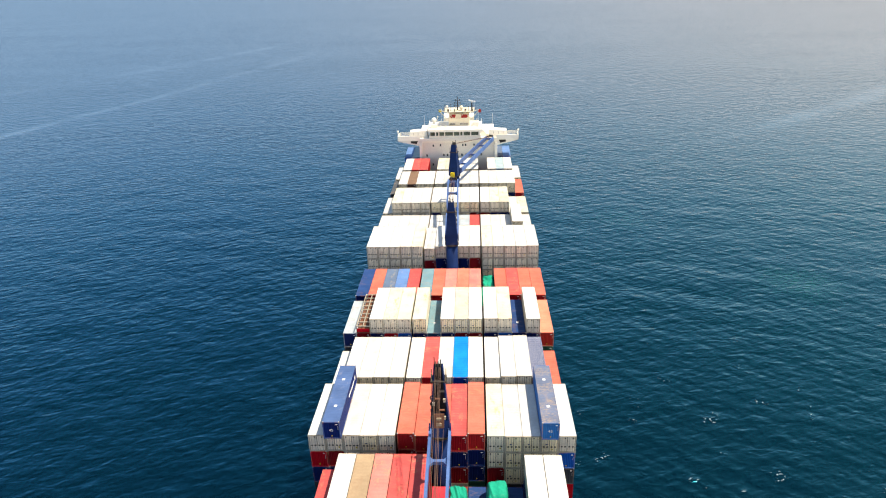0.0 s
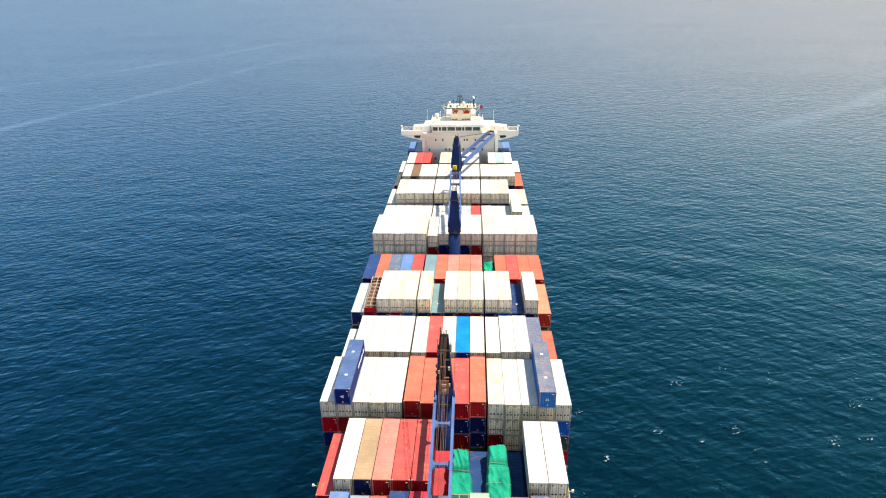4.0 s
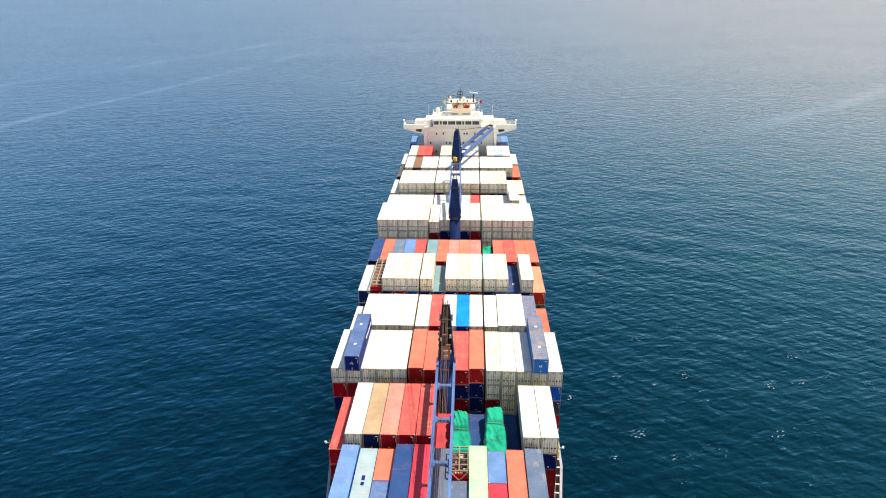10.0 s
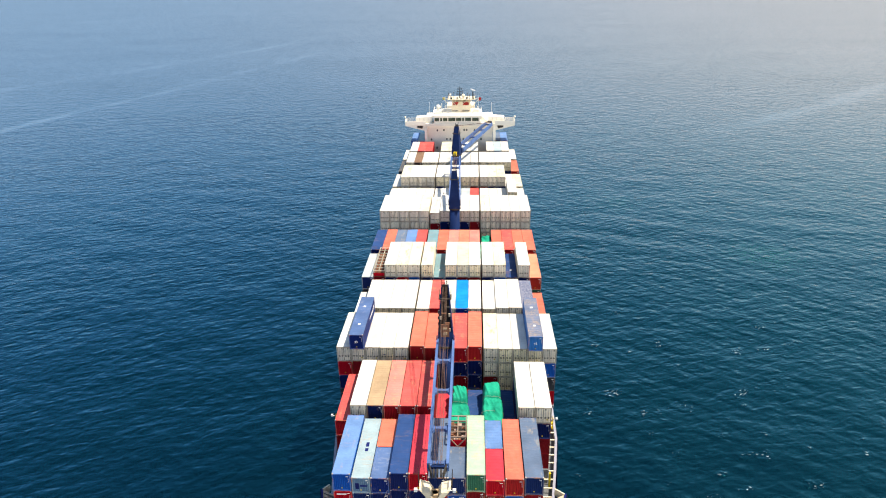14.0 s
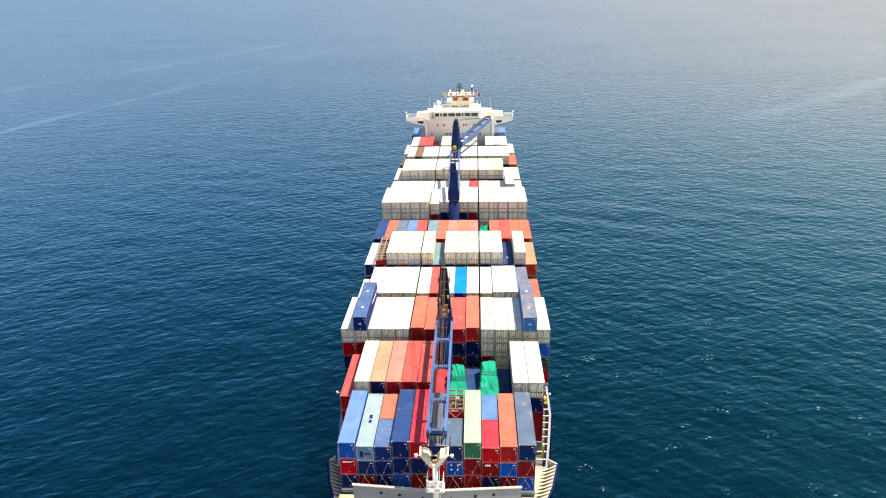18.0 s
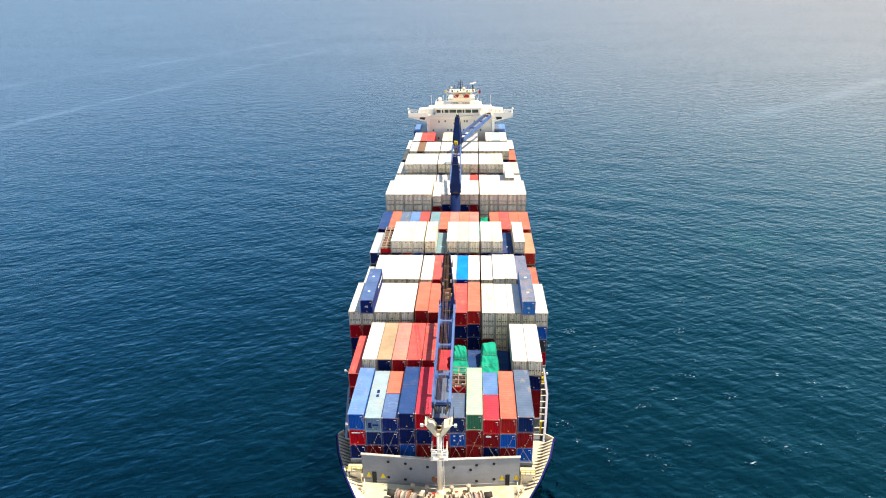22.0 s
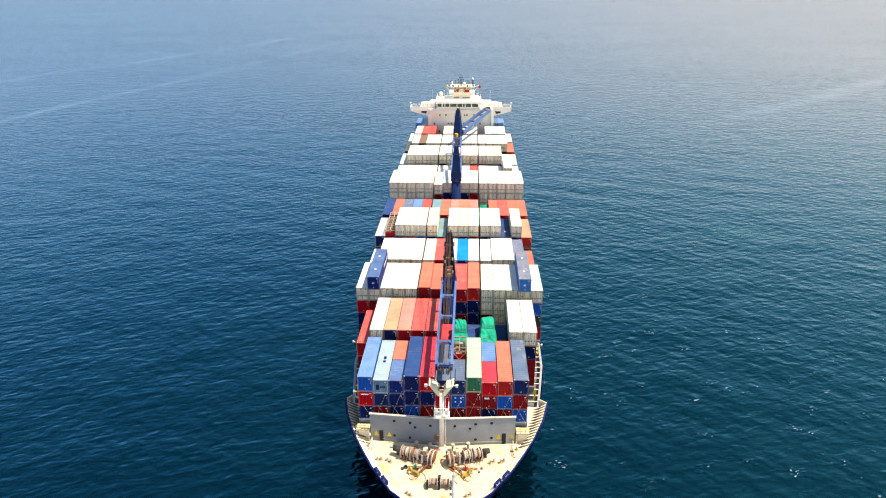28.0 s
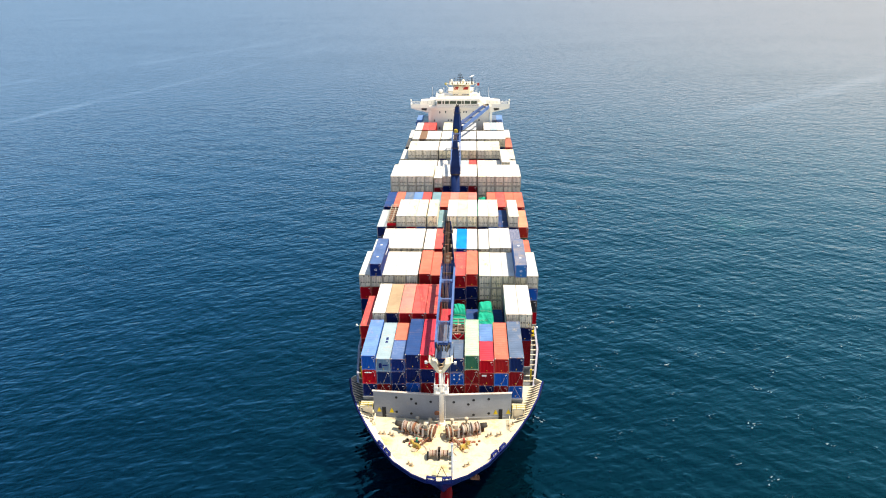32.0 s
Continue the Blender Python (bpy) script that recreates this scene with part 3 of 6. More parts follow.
def make_hull():
    ship = thing("ship_hull", 0, 60, 0, "blue container ship hull with a cream foredeck and white-edged bulwark", "ship")
    off = Vector((0, -60, 0))

    def sh(b):
        b.v = [tuple(Vector(p) + off) for p in b.v]
        return b
    # plating: stations from the stem to the stern
    b, rows = Build(), []
    st = [-16.3, -15.9, -14.8, -12.1, -9.5, -7.3, -3.5, 0, 5, 9.7, 10.3, 12.5, 17, 25, 35, 50, 70, 110, 150, 180, 195, 200]
    for y in st:
        fore = y <= 9.8
        top = 15.06 if fore else 12.2
        w = half_width(y) + 0.22 if fore else float(np.interp(y, [10.3, 17, 25, 34, 185, 200], [17.0, 17.9, 19.0, 19.2, 19.2, 16.5]))
        low = float(np.interp(y, [-16.3, -3, 10, 25, 45, 65, 170, 200], [0, 0.4, 6.0, 12.5, 17.5, 19.0, 19.0, 10]))
        rows.append((y, w, top, low))
    pts = []
    for y, w, top, low in rows:
        # the stem rakes aft below the deck
        line = []
        fore = top > 14
        knee = 15.06 if fore else 11.0
        for z in (top, 13.95 if fore else knee, knee - 1.6 - 0.9 * fore, knee - 3.4, knee - 5.4, knee - 7.6, knee - 9.6, 0.0, -6.0):
            zz = min(1.0, max(0.0, z) / knee)
            xx = low + (w - low) * (float(np.interp(zz, [0, 0.2, 0.53, 0.77, 0.93, 1], [0.08, 0.42, 0.80, 0.91, 0.97, 1])) if fore else zz ** 2.4) if z > 0 else low * (1 + z * 0.03)
            rake = max(0.0, (9.7 - y) / 26.0) * float(np.interp(zz, [0, 0.33, 0.6, 0.8, 0.926, 1], [13.0, 9.4, 5.9, 2.7, 0.5, 0.0]))
            line.append((xx, y + rake, z))
        pts.append(line)
    n = len(pts)
    vs = [(s * x + 0.25 * max(0, min(1, (40 - y) / 30)), y, z) for s in (-1, 1) for line in pts for x, y, z in line]
    fs, red = [], []
    for s in (0, 1):
        for i in range(n - 1):
            for k in range(8):
                q = (s * n * 9 + i * 9 + k, s * n * 9 + (i + 1) * 9 + k, s * n * 9 + (i + 1) * 9 + k + 1, s * n * 9 + i * 9 + k + 1)
                (red if k >= 7 else fs).append(q)
    e = (n - 1) * 9
    fs += [(e + k, e + k + 1, n * 9 + e + k + 1, n * 9 + e + k) for k in range(8)]
    fs += [(k, n * 9 + k, n * 9 + k + 1, k + 1) for k in range(8)]
    part("hull_plating", sh(b.add(vs, fs)), HULL, ship, "glossy dark blue hull plating", smooth=True)
    part("boot_top", sh(Build().add(vs, red)), BOOT, ship, "red bottom paint below the waterline", smooth=True)
    bulb = Build().ball((0, 0, 0), 1.35, 18, 1.0)
    bulb.v = [(0.75 + x, -3.6 + 3.2 * y, -0.85 + z) for x, y, z in bulb.v]
    part("bulbous_bow", sh(bulb), BOOT, ship, "dark red bulbous bow at the waterline", smooth=True)
    # foredeck
    d = [(half_width(y) - flare(y)[0] + 0.25, y + flare(y)[1]) for y, _ in HALF[1:]]
    outline = [(0.25, -15.55)] + d + [(-x + 0.5, y) for x, y in reversed(d)]
    part("foredeck", sh(Build().extrude(outline, 13.9, 14.0)), DECK, ship, "cream painted foredeck with wear marks")
    md = Build().extrude([(17.0, 9.9), (17.9, 17), (18.9, 25), (19.0, 34), (19.0, 185), (16, 199), (-16, 199), (-19, 185), (-19, 34), (-18.9, 25), (-17.9, 17), (-17, 9.9)], 10.6, 11.2)
    part("main_deck", sh(md), GREYDECK, ship, "dark grey main deck")
    # bulwark with a rounded rail
    for s in (-1, 1):
        bw, cap = Build(), Build()
        ys = [-16.3, -15.9, -15.3, -14.8, -13.5, -12.1, -9.7, -7.3, -5.4, -3.5, -1.7, 0, 2.5, 5, 7.5, 9.7]
        t = 0.12 * s
        v0, v1 = [], []
        for y in ys:
            a, (i, k) = s * half_width(y) + 0.25, flare(y)
            p = 0.25 + s * max(0.0, half_width(y) - i)
            v0 += [(p, y + k, 13.95), (p - t, y + k, 13.95), (a - t, y, 15.05), (a, y, 15.05)]
            v1 += [(a + t * 0.6, y, 15.05), (a - t * 1.6, y, 15.05), (a - t * 1.6, y, 15.17), (a + t * 0.6, y, 15.17)]
        e4 = 4 * (len(ys) - 1)
        quads = [(4 * j + k, 4 * j + (k + 1) % 4, 4 * j + 4 + (k + 1) % 4, 4 * j + 4 + k) for j in range(len(ys) - 1) for k in range(4)]
        quads += [(3, 2, 1, 0), (e4, e4 + 1, e4 + 2, e4 + 3)]
        bw.add(v0, quads)
        cap.add(v1, quads)
        e = s * half_width(9.7) + 0.25
        bw.hexa([(e, 9.7, 13.8), (s * 16.9, 10.8, 13.8), (s * 16.8, 10.7, 13.8), (e - 0.1 * s, 9.55, 13.8)], [(e, 9.7, 15.05), (s * 16.9, 10.8, 15.05), (s * 16.8, 10.7, 15.05), (e - 0.1 * s, 9.55, 15.05)])
        part("bulwark", sh(bw), CREAM, ship, "bulwark plating, painted pale inside")
        part("bulwark_rail", sh(cap), HULL, ship, "blue capping rail")
        for k in range(14):
            y = -1.2 + k * 0.78
            x, (i, g) = s * half_width(y) + 0.25, flare(y)
            f = x - i * s
            st_b = Build().hexa([(f - 0.12 * s, y + g, 14.0), (f - 0.12 * s, y + g + 0.08, 14.0), (f - 0.9 * s, y + g + 0.08, 14.0), (f - 0.9 * s, y + g, 14.0)],
                                [(x - 0.15 * s, y, 15.0), (x - 0.15 * s, y + 0.08, 15.0), (x - 0.4 * s, y + 0.08, 15.0), (x - 0.4 * s, y, 15.0)])
            part("bulwark_stay", sh(st_b), STAYS, ship)
    return ship


hull = make_hull()


# ---- containers ----
H, WD = 2.896, 2.438
LEN = {20: 6.058, 40: 12.192, 45: 13.716}


def shell_meshes(length, key, h=H, kind=0):
    """Meshes of one kind of box: origin at the middle of its foot, ends along y; kind: one of three sets of reefer doors."""
    L, mat = LEN[length], BOX[key]
    w = WD
    fr = Build()
    for x in (-w / 2, w / 2 - 0.14):
        for y in (-L / 2, L / 2 - 0.14):
            fr.box(x, x + 0.14, y, y + 0.14, 0, h)
    for x in (-w / 2, w / 2 - 0.1):
        fr.box(x, x + 0.1, -L / 2 + 0.14, L / 2 - 0.14, 0.02, 0.18)
    for y in (-L / 2, L / 2 - 0.1):
        fr.box(-w / 2 + 0.14, w / 2 - 0.14, y, y + 0.1, 0.02, 0.18)
        fr.box(-w / 2 + 0.14, w / 2 - 0.14, y, y + 0.1, h - 0.13, h - 0.015)
    fr.box(-w / 2 + 0.1, w / 2 - 0.1, -L / 2 + 0.1, L / 2 - 0.1, 0.1, 0.16)
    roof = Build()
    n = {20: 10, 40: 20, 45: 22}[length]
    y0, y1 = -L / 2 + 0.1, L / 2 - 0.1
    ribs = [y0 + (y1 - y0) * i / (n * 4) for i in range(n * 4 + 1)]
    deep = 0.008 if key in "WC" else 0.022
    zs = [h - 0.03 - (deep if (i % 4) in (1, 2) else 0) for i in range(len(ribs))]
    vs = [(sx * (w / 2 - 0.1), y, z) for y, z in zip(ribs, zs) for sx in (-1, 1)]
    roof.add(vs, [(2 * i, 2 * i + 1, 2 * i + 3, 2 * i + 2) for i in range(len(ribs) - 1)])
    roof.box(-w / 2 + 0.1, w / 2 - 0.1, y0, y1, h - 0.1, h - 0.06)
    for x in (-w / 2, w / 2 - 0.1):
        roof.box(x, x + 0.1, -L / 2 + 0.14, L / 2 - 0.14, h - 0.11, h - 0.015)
    sides = []
    for s in (-1, 1):
        sd = Build()
        ys = [y0 + (y1 - y0) * i / (n * 4) for i in range(n * 4 + 1)]
        xs = [s * (w / 2 - 0.02 - (0.036 if (i % 4) in (1, 2) else 0.0)) for i in range(len(ys))]
        vs = [(x, y, z) for x, y in zip(xs, ys) for z in (0.18, h - 0.11)]
        sd.add(vs, [(2 * i, 2 * i + 2, 2 * i + 3, 2 * i + 1) for i in range(len(ys) - 1)])
        sides.append(sd)
    ends = []
    if key in "WC":
        # dark seal, then two panelled doors with rods, cam keepers, handles and hinges
        ends.append(("door_seal", Build().box(-w / 2 + 0.145, w / 2 - 0.145, -L / 2 + 0.05, -L / 2 + 0.09, 0.185, h - 0.135), SEAM))
        for s in (-1, 1):
            d = Build()
            x0, x1 = (-w / 2 + 0.19, -0.035) if s < 0 else (0.035, w / 2 - 0.19)
            d.box(x0, x1, -L / 2 + 0.02, -L / 2 + 0.049, 0.22, h - 0.17)
            for z0, z1 in ((0.3, 0.95), (1.05, 1.8), (1.9, h - 0.27)):
                d.box(x0 + 0.06, x1 - 0.06, -L / 2 + 0.006, -L / 2 + 0.02, z0, z1)
            ends.append(("door", d, REEFER_DOORS[kind]))
            for f in (0.27, 0.74):
                xx = x0 + (x1 - x0) * f
                ends.append(("locking_bar", Build().tube((xx, -L / 2 - 0.02, 0.2), (xx, -L / 2 - 0.02, h - 0.14), 0.03, n=5), FRAME_COL))
                ends.append(("bar_handle", Build().box(xx - 0.13, xx + 0.13, -L / 2 - 0.06, -L / 2 - 0.045, 0.98, 1.2), SEAM))
                if (f < 0.5) == (kind != 1):
                    ends.append(("cam_keeper", Build().box(xx - 0.08, xx + 0.08, -L / 2 - 0.06, -L / 2 - 0.045, h - 0.42, h - 0.2), SEAM))
        if kind == 0:
            ends.append(("label_plate", Build().box(0.5, 0.72, -L / 2 - 0.05, -L / 2 - 0.035, 0.62, 0.84), YELLOW))
        if kind == 2:
            ends.append(("label_plate", Build().box(-0.55, -0.25, -L / 2 - 0.05, -L / 2 - 0.035, 1.45, 1.6), HULL))
            ends.append(("label_plate", Build().box(0.3, 0.5, -L / 2 - 0.05, -L / 2 - 0.035, 0.55, 0.7), YELLOW))
    else:
        d = Build()
        m = 9
        xs = [-w / 2 + 0.14 + (w - 0.28) * i / (m * 4) for i in range(m * 4 + 1)]
        ysd = [-L / 2 + 0.02 + (0.04 if (i % 4) in (1, 2) else 0) for i in range(len(xs))]
        vs = [(x, y, z) for x, y in zip(xs, ysd) for z in (0.18, h - 0.13)]
        d.add(vs, [(2 * i, 2 * i + 2, 2 * i + 3, 2 * i + 1) for i in range(len(xs) - 1)])
        ends.append(("end_wall", d, mat))
        ends.append(("marking", Build().box(0.6, 0.95, -L / 2 - 0.005, -L / 2 + 0.015, h - 0.48, h - 0.4), MARK))
        ends.append(("marking", Build().box(0.92, 0.95, -L / 2 - 0.005, -L / 2 + 0.015, 1.5, h - 0.7), MARK))
        ends.append(("marking", Build().box(-0.08, 0.08, -L / 2 - 0.005, -L / 2 + 0.015, 0.45, 0.61), YELLOW))
    back = Build().box(-w / 2 + 0.14, w / 2 - 0.14, L / 2 - 0.08, L / 2 - 0.03, 0.18, h - 0.13)
    ends.append(("back_wall", back, mat))
    if key not in "WC":
        for sx in (-1, 1):
            x = sx * (w / 2 - 0.09)
            ends.append(("corner_casting", Build().box(x - 0.09, x + 0.09, -L / 2 - 0.004, -L / 2 + 0.17, h - 0.12, h + 0.004), CASTING))
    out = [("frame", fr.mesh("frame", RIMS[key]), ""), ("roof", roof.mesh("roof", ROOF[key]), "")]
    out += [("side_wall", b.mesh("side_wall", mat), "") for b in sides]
    out += [(nm, b.mesh(nm, m), "") for nm, b, m in ends]
    return out


KINDS = {}
NAMES = {"W": "white refrigerated container with a bleached, sunlit roof and grey doors", "C": "cream refrigerated container with yellowed roof",
         "N": "navy blue steel container with corrugated walls", "B": "faded blue steel container with rust patches",
         "L": "pale blue steel container with a weathered roof", "S": "slate blue steel container with rusty scuffs",
         "T": "teal grey steel container", "R": "bright red steel container with corrugated walls", "O": "orange-red steel container with a bleached, sunlit roof",
         "P": "faded pinkish red steel container", "X": "salmon coloured weathered steel container", "M": "maroon steel container, corrugated",
         "Y": "tan steel container with a dirty blotched roof", "V": "pale green steel container with a chalky roof", "E": "dark green steel container",
         "Q": "bright sky blue steel container", "D": "dark grey steel container", "K": "brown steel container with a dull roof", "U": "worn blue steel container with navy ends", "G": "slate blue steel container with a rust-eaten roof", "J": "denim blue steel container with a speckled roof", "A": "navy steel container with a pale grey roof", "I": "red steel container with a bleached, sunlit pink roof"}


LOWER = {}


def place_box(length, key, x, y, z, lean=False, label="", h=H):
    """A container whose foot's middle is at x, y, z and whose height is h; lean: in the hidden lower tiers, which are one joined object."""
    if lean:
        L, b = LEN[length], LOWER.setdefault(key, Build())
        x0, x1, y0, y1 = x - WD / 2, x + WD / 2, y - L / 2, y + L / 2
        b.box(x0, x1, y0 + 0.08, y1, z + 0.01, z + h - 0.01)
        for px in (x0, x1 - 0.14):
            b.box(px, px + 0.14, y0, y0 + 0.075, z, z + h)
        for pz in (z + 0.02, z + h - 0.13):
            b.box(x0 + 0.144, x1 - 0.144, y0, y0 + 0.075, pz, pz + 0.11)
        for i in range(10 if key != "W" else 2):
            w = (WD - 0.3) / (10 if key != "W" else 2)
            xa = x0 + 0.16 + i * w
            b.box(xa, xa + w * (0.55 if key != "W" else 0.94), y0 + 0.03, y0 + 0.076, z + 0.16, z + h - 0.16)
        return None
    kind = (int(abs(x) * 7.3) + int(y * 1.7) + int(z * 2.1)) % 3 if key in "WC" else 0
    k = (length, key, h, kind)
    if k not in KINDS:
        c = thing("shipping_container", 0, 0, 0, NAMES[key], "container", "containers stacked on deck")
        doors = []
        for nm, me, lb in shell_meshes(length, key, h, kind):
            mid = sum(v.co.x for v in me.vertices) / len(me.vertices)
            fixed = nm in ("locking_bar", "bar_handle", "cam_keeper", "label_plate", "marking")
            ob = part(nm, me, None, (doors[0] if mid < 0 else doors[-1]) if fixed else c, lb)
            if nm in ("door", "end_wall"):
                doors.append(ob)
        KINDS[k] = c
        c.matrix_basis = pose(x, y, z)
    else:
        c = copy_thing(KINDS[k], pose(x, y, z))
    if label:
        c["label"] = label
    return c


def join_lower():
    vs, fs, mi, mats = [], [], [], []
    for key, b in LOWER.items():
        k = len(vs)
        vs += b.v
        fs += [tuple(i + k for i in f) for f in b.f]
        mi += [len(mats)] * len(b.f)
        mats.append(BOX[key] if key != "W" else REEFER_END)
    me = bpy.data.meshes.new("lower_container_tiers")
    me.from_pydata(vs, [], fs)
    for m in mats:
        me.materials.append(m)
    me.polygons.foreach_set("material_index", mi)
    ob = new("lower_container_tiers", me)
    return tagged(ob, "lower tiers of mixed coloured steel containers on deck", "containers", kind="stuff")


RNG = random.Random(11)
BAYS = {
    # name: front y, top z, number of tiers, first row, tokens (colour and tiers above or below the top), second tier, third tier
    "C": (31.0, 26.4, 4, 1, "W W W W W O O O P O C W W W W", "R M W W W M M M N N W W W W B", "N N N R M M N N M N M W W N D"),
    "D": (44.67, 26.5, 4, 1, "W-1 W W W W W P W Q W W W W J O-1", "", ""),
    "E": (58.34, 26.4, 4, 1, "A M W+1 C+1 C+1 C+1 T W+1 C+1 W+1 W+1 C+1 N W+1 X", "- - N R B N - N M M N B - N -", "N"),
    "F": (72.0, 26.75, 4, 1, "N O S B P T O I X I N-1 O P O O", "", ""),
    "G": (88.3, 30.1, 5, 1, "W W W W C W W W W W C W W W W", "W W W W W M N N N M W W W W W", "M N B W W N N N N M W W N W W"),
    # H rows 8 and 9: crane shade on white reefers, put in as grey roofs
    "H": (101.8, 27.6, 4, 1, "W W W W W W W A A P W W W W+1 W", "", ""),
    "I": (115.6, 30.45, 5, 1, "W-1 C W W W W W W W W W C C W-1 C-1", "- W W W W N W W W M M N N", ""),
    "J": (131.9, 30.1, 5, 1, "D-1 W K W W W W W W W W W W W O-1", "", ""),
    "K": (145.6, 30.1, 5, 1, "W-1 W P P D-2 C C W W W D-2 W L W W-1", "", ""),
}
FILL = "NNMMBSWRDE"
# boxes of another height under some rows
RAISED = {("D", 12): 0.3, ("D", 13): 0.3, ("G", 6): -0.5, ("C", 6): 0.3, ("C", 10): 0.3}


def stack_bays():
    for name, (y, top, tiers, first, row, second, third) in BAYS.items():
        base = top - tiers * H
        under = [second.split(), third.split()]
        toks = row.split()
        for i, tok in enumerate(toks):
            c = first + i
            key, dt = tok[0], int(tok[1:] or 0)
            x = col_x(c) + 1.245
            up = RAISED.get((name, c), 0.0)
            yj = RNG.uniform(-0.09, 0.09)
            n = tiers + dt
            for k in range(n):
                lvl = n - 1 - k
                if k == 0:
                    kk = key
                elif k <= 2 and i < len(under[k - 1]) and under[k - 1][i] != "-":
                    kk = under[k - 1][i]
                else:
                    kk = RNG.choice(FILL)
                place_box(40, kk, x, y + 6.096 + yj, base + lvl * H + up, lean=k >= 3 or (k == 2 and name not in "CG") or (k == 1 and name in "DFHJK"))
        cover(y, base, col_x(first) - 0.05, col_x(first + len(toks) - 1) + 2.54)


def cover(y, base, x0, x1):
    b = Build()
    b.box(x0, x1, y - 0.25, y + 12.45, base - 0.45, base - 0.004)
    hc = thing("hatch_cover", 0, 0, 0, "dark grey steel hatch cover under stacked containers", "hatch cover", "hatch covers")
    part("cover_plate", b, GREYDECK, hc)
    co = Build()
    co.box(max(x0, -17.6), min(x1, 17.6), y + 0.2, y + 12.0, 11.2, base - 0.45)
    part("coaming", co, GREYDECK, hc)
    return hc


stack_bays()


def bay_b():
    y, H4 = 15.7, 25.9
    base = H4 - 4 * H
    cols = {2: ("P", 3, 22.6), 3: "W", 4: "Y", 5: "I", 6: "P", 7: "P", 8: ("R", 2), 9: ("M", 2), 10: ("N", 2), 11: ("M", 2), 12: ("N", 2), 13: "W", 14: "W"}
    sec = {3: "M", 4: "N", 5: "R", 6: "R", 7: "M", 13: "N", 14: "N", 2: "M"}
    for c, v in cols.items():
        key, n = (v, 4) if isinstance(v, str) else v[:2]
        for k in range(n):
            kk = key if k == 0 else (sec.get(c) if k == 1 and c in sec else ("M" if c > 12 and k == 2 else RNG.choice(FILL)))
            place_box(40, kk, col_x(2) + 1.245 + (c - 2) * 2.5317, y + 6.096, base + (n - 1 - k) * H, lean=k >= 2)
    cover(y, base, col_x(2) - 0.05, col_x(14) + 2.54)


bay_b()


def open_rack(x, y, z, length, height, label, bars, packed=False):
    """A collapsed flat rack or open frame: rails, cross bars and posts."""
    r = thing("flat_rack", x, y, z, label, "flat rack", "open racks")
    w = WD / 2
    for s in (-1, 1):
        part("side_rail", Build().box(s * w - 0.1 * (s > 0), s * w + 0.1 * (s < 0), -length / 2, length / 2, height - 0.2, height), bars, r)
        part("lower_rail", Build().box(s * w - 0.1 * (s > 0), s * w + 0.1 * (s < 0), -length / 2, length / 2, 0, 0.25), RUST, r)
    part("middle_rail", Build().box(-0.07, 0.07, -length / 2, length / 2, height - 0.22, height - 0.05), bars, r)
    part("floor_plate", Build().box(-w + 0.1, w - 0.1, -length / 2, length / 2, 0.05, 0.2), RUST, r)
    n = max(4, int(length / 1.35))
    for i in range(n + 1):
        y0 = -length / 2 + (length - 0.14) * i / n
        part("cross_bar", Build().box(-w + 0.1, w - 0.1, y0, y0 + 0.14, height - 0.21, height - 0.04), bars, r)
    for s in (-1, 1):
        for i in range(n + 1):
            y0 = -length / 2 + (length - 0.14) * i / n
            part("post", Build().box(s * w - 0.1 * (s > 0), s * w + 0.1 * (s < 0), y0, y0 + 0.12, 0.25, height - 0.2), RUST, r)
    if packed:
        rg = random.Random(6)
        for i in range(4):
            for k in range(int((length - 0.4) / 0.62)):
                px, py = -w + 0.15 + i * 0.54, -length / 2 + 0.2 + k * 0.62
                part("carton", Build().box(px, px + 0.5, py, py + rg.uniform(0.35, 0.58), 0.2, height - rg.uniform(0.4, 0.85)), rg.choice((RUST, RUST, PINKROPE, BOX["K"], IRON)), r)
    part("end_wall", Build().box(-w + 0.1, w - 0.1, -length / 2 - 0.03, -length / 2 + 0.03, 0.2, height - 0.6), BOX["R"], r, "red end panel")
    if packed:
        for s in (-1, 1):
            part("end_brace", Build().beam((s * (w - 0.1), -length / 2 - 0.08, height - 0.2), (s * 0.05, -length / 2 - 0.08, height - 1.55), 0.16, 0.1), bars, r, "pale slanting brace")
    return r


LOW = 2.591
DECOR = []
BASE_A = 16.9
# how many of the three tiers of each row are boxes of the lower standard height
LOW_BOXES = {3: 1, 4: 3, 5: 3, 6: 0, 7: 0, 8: 2, 9: 2, 10: 0, 11: 3, 12: 2, 13: 1}


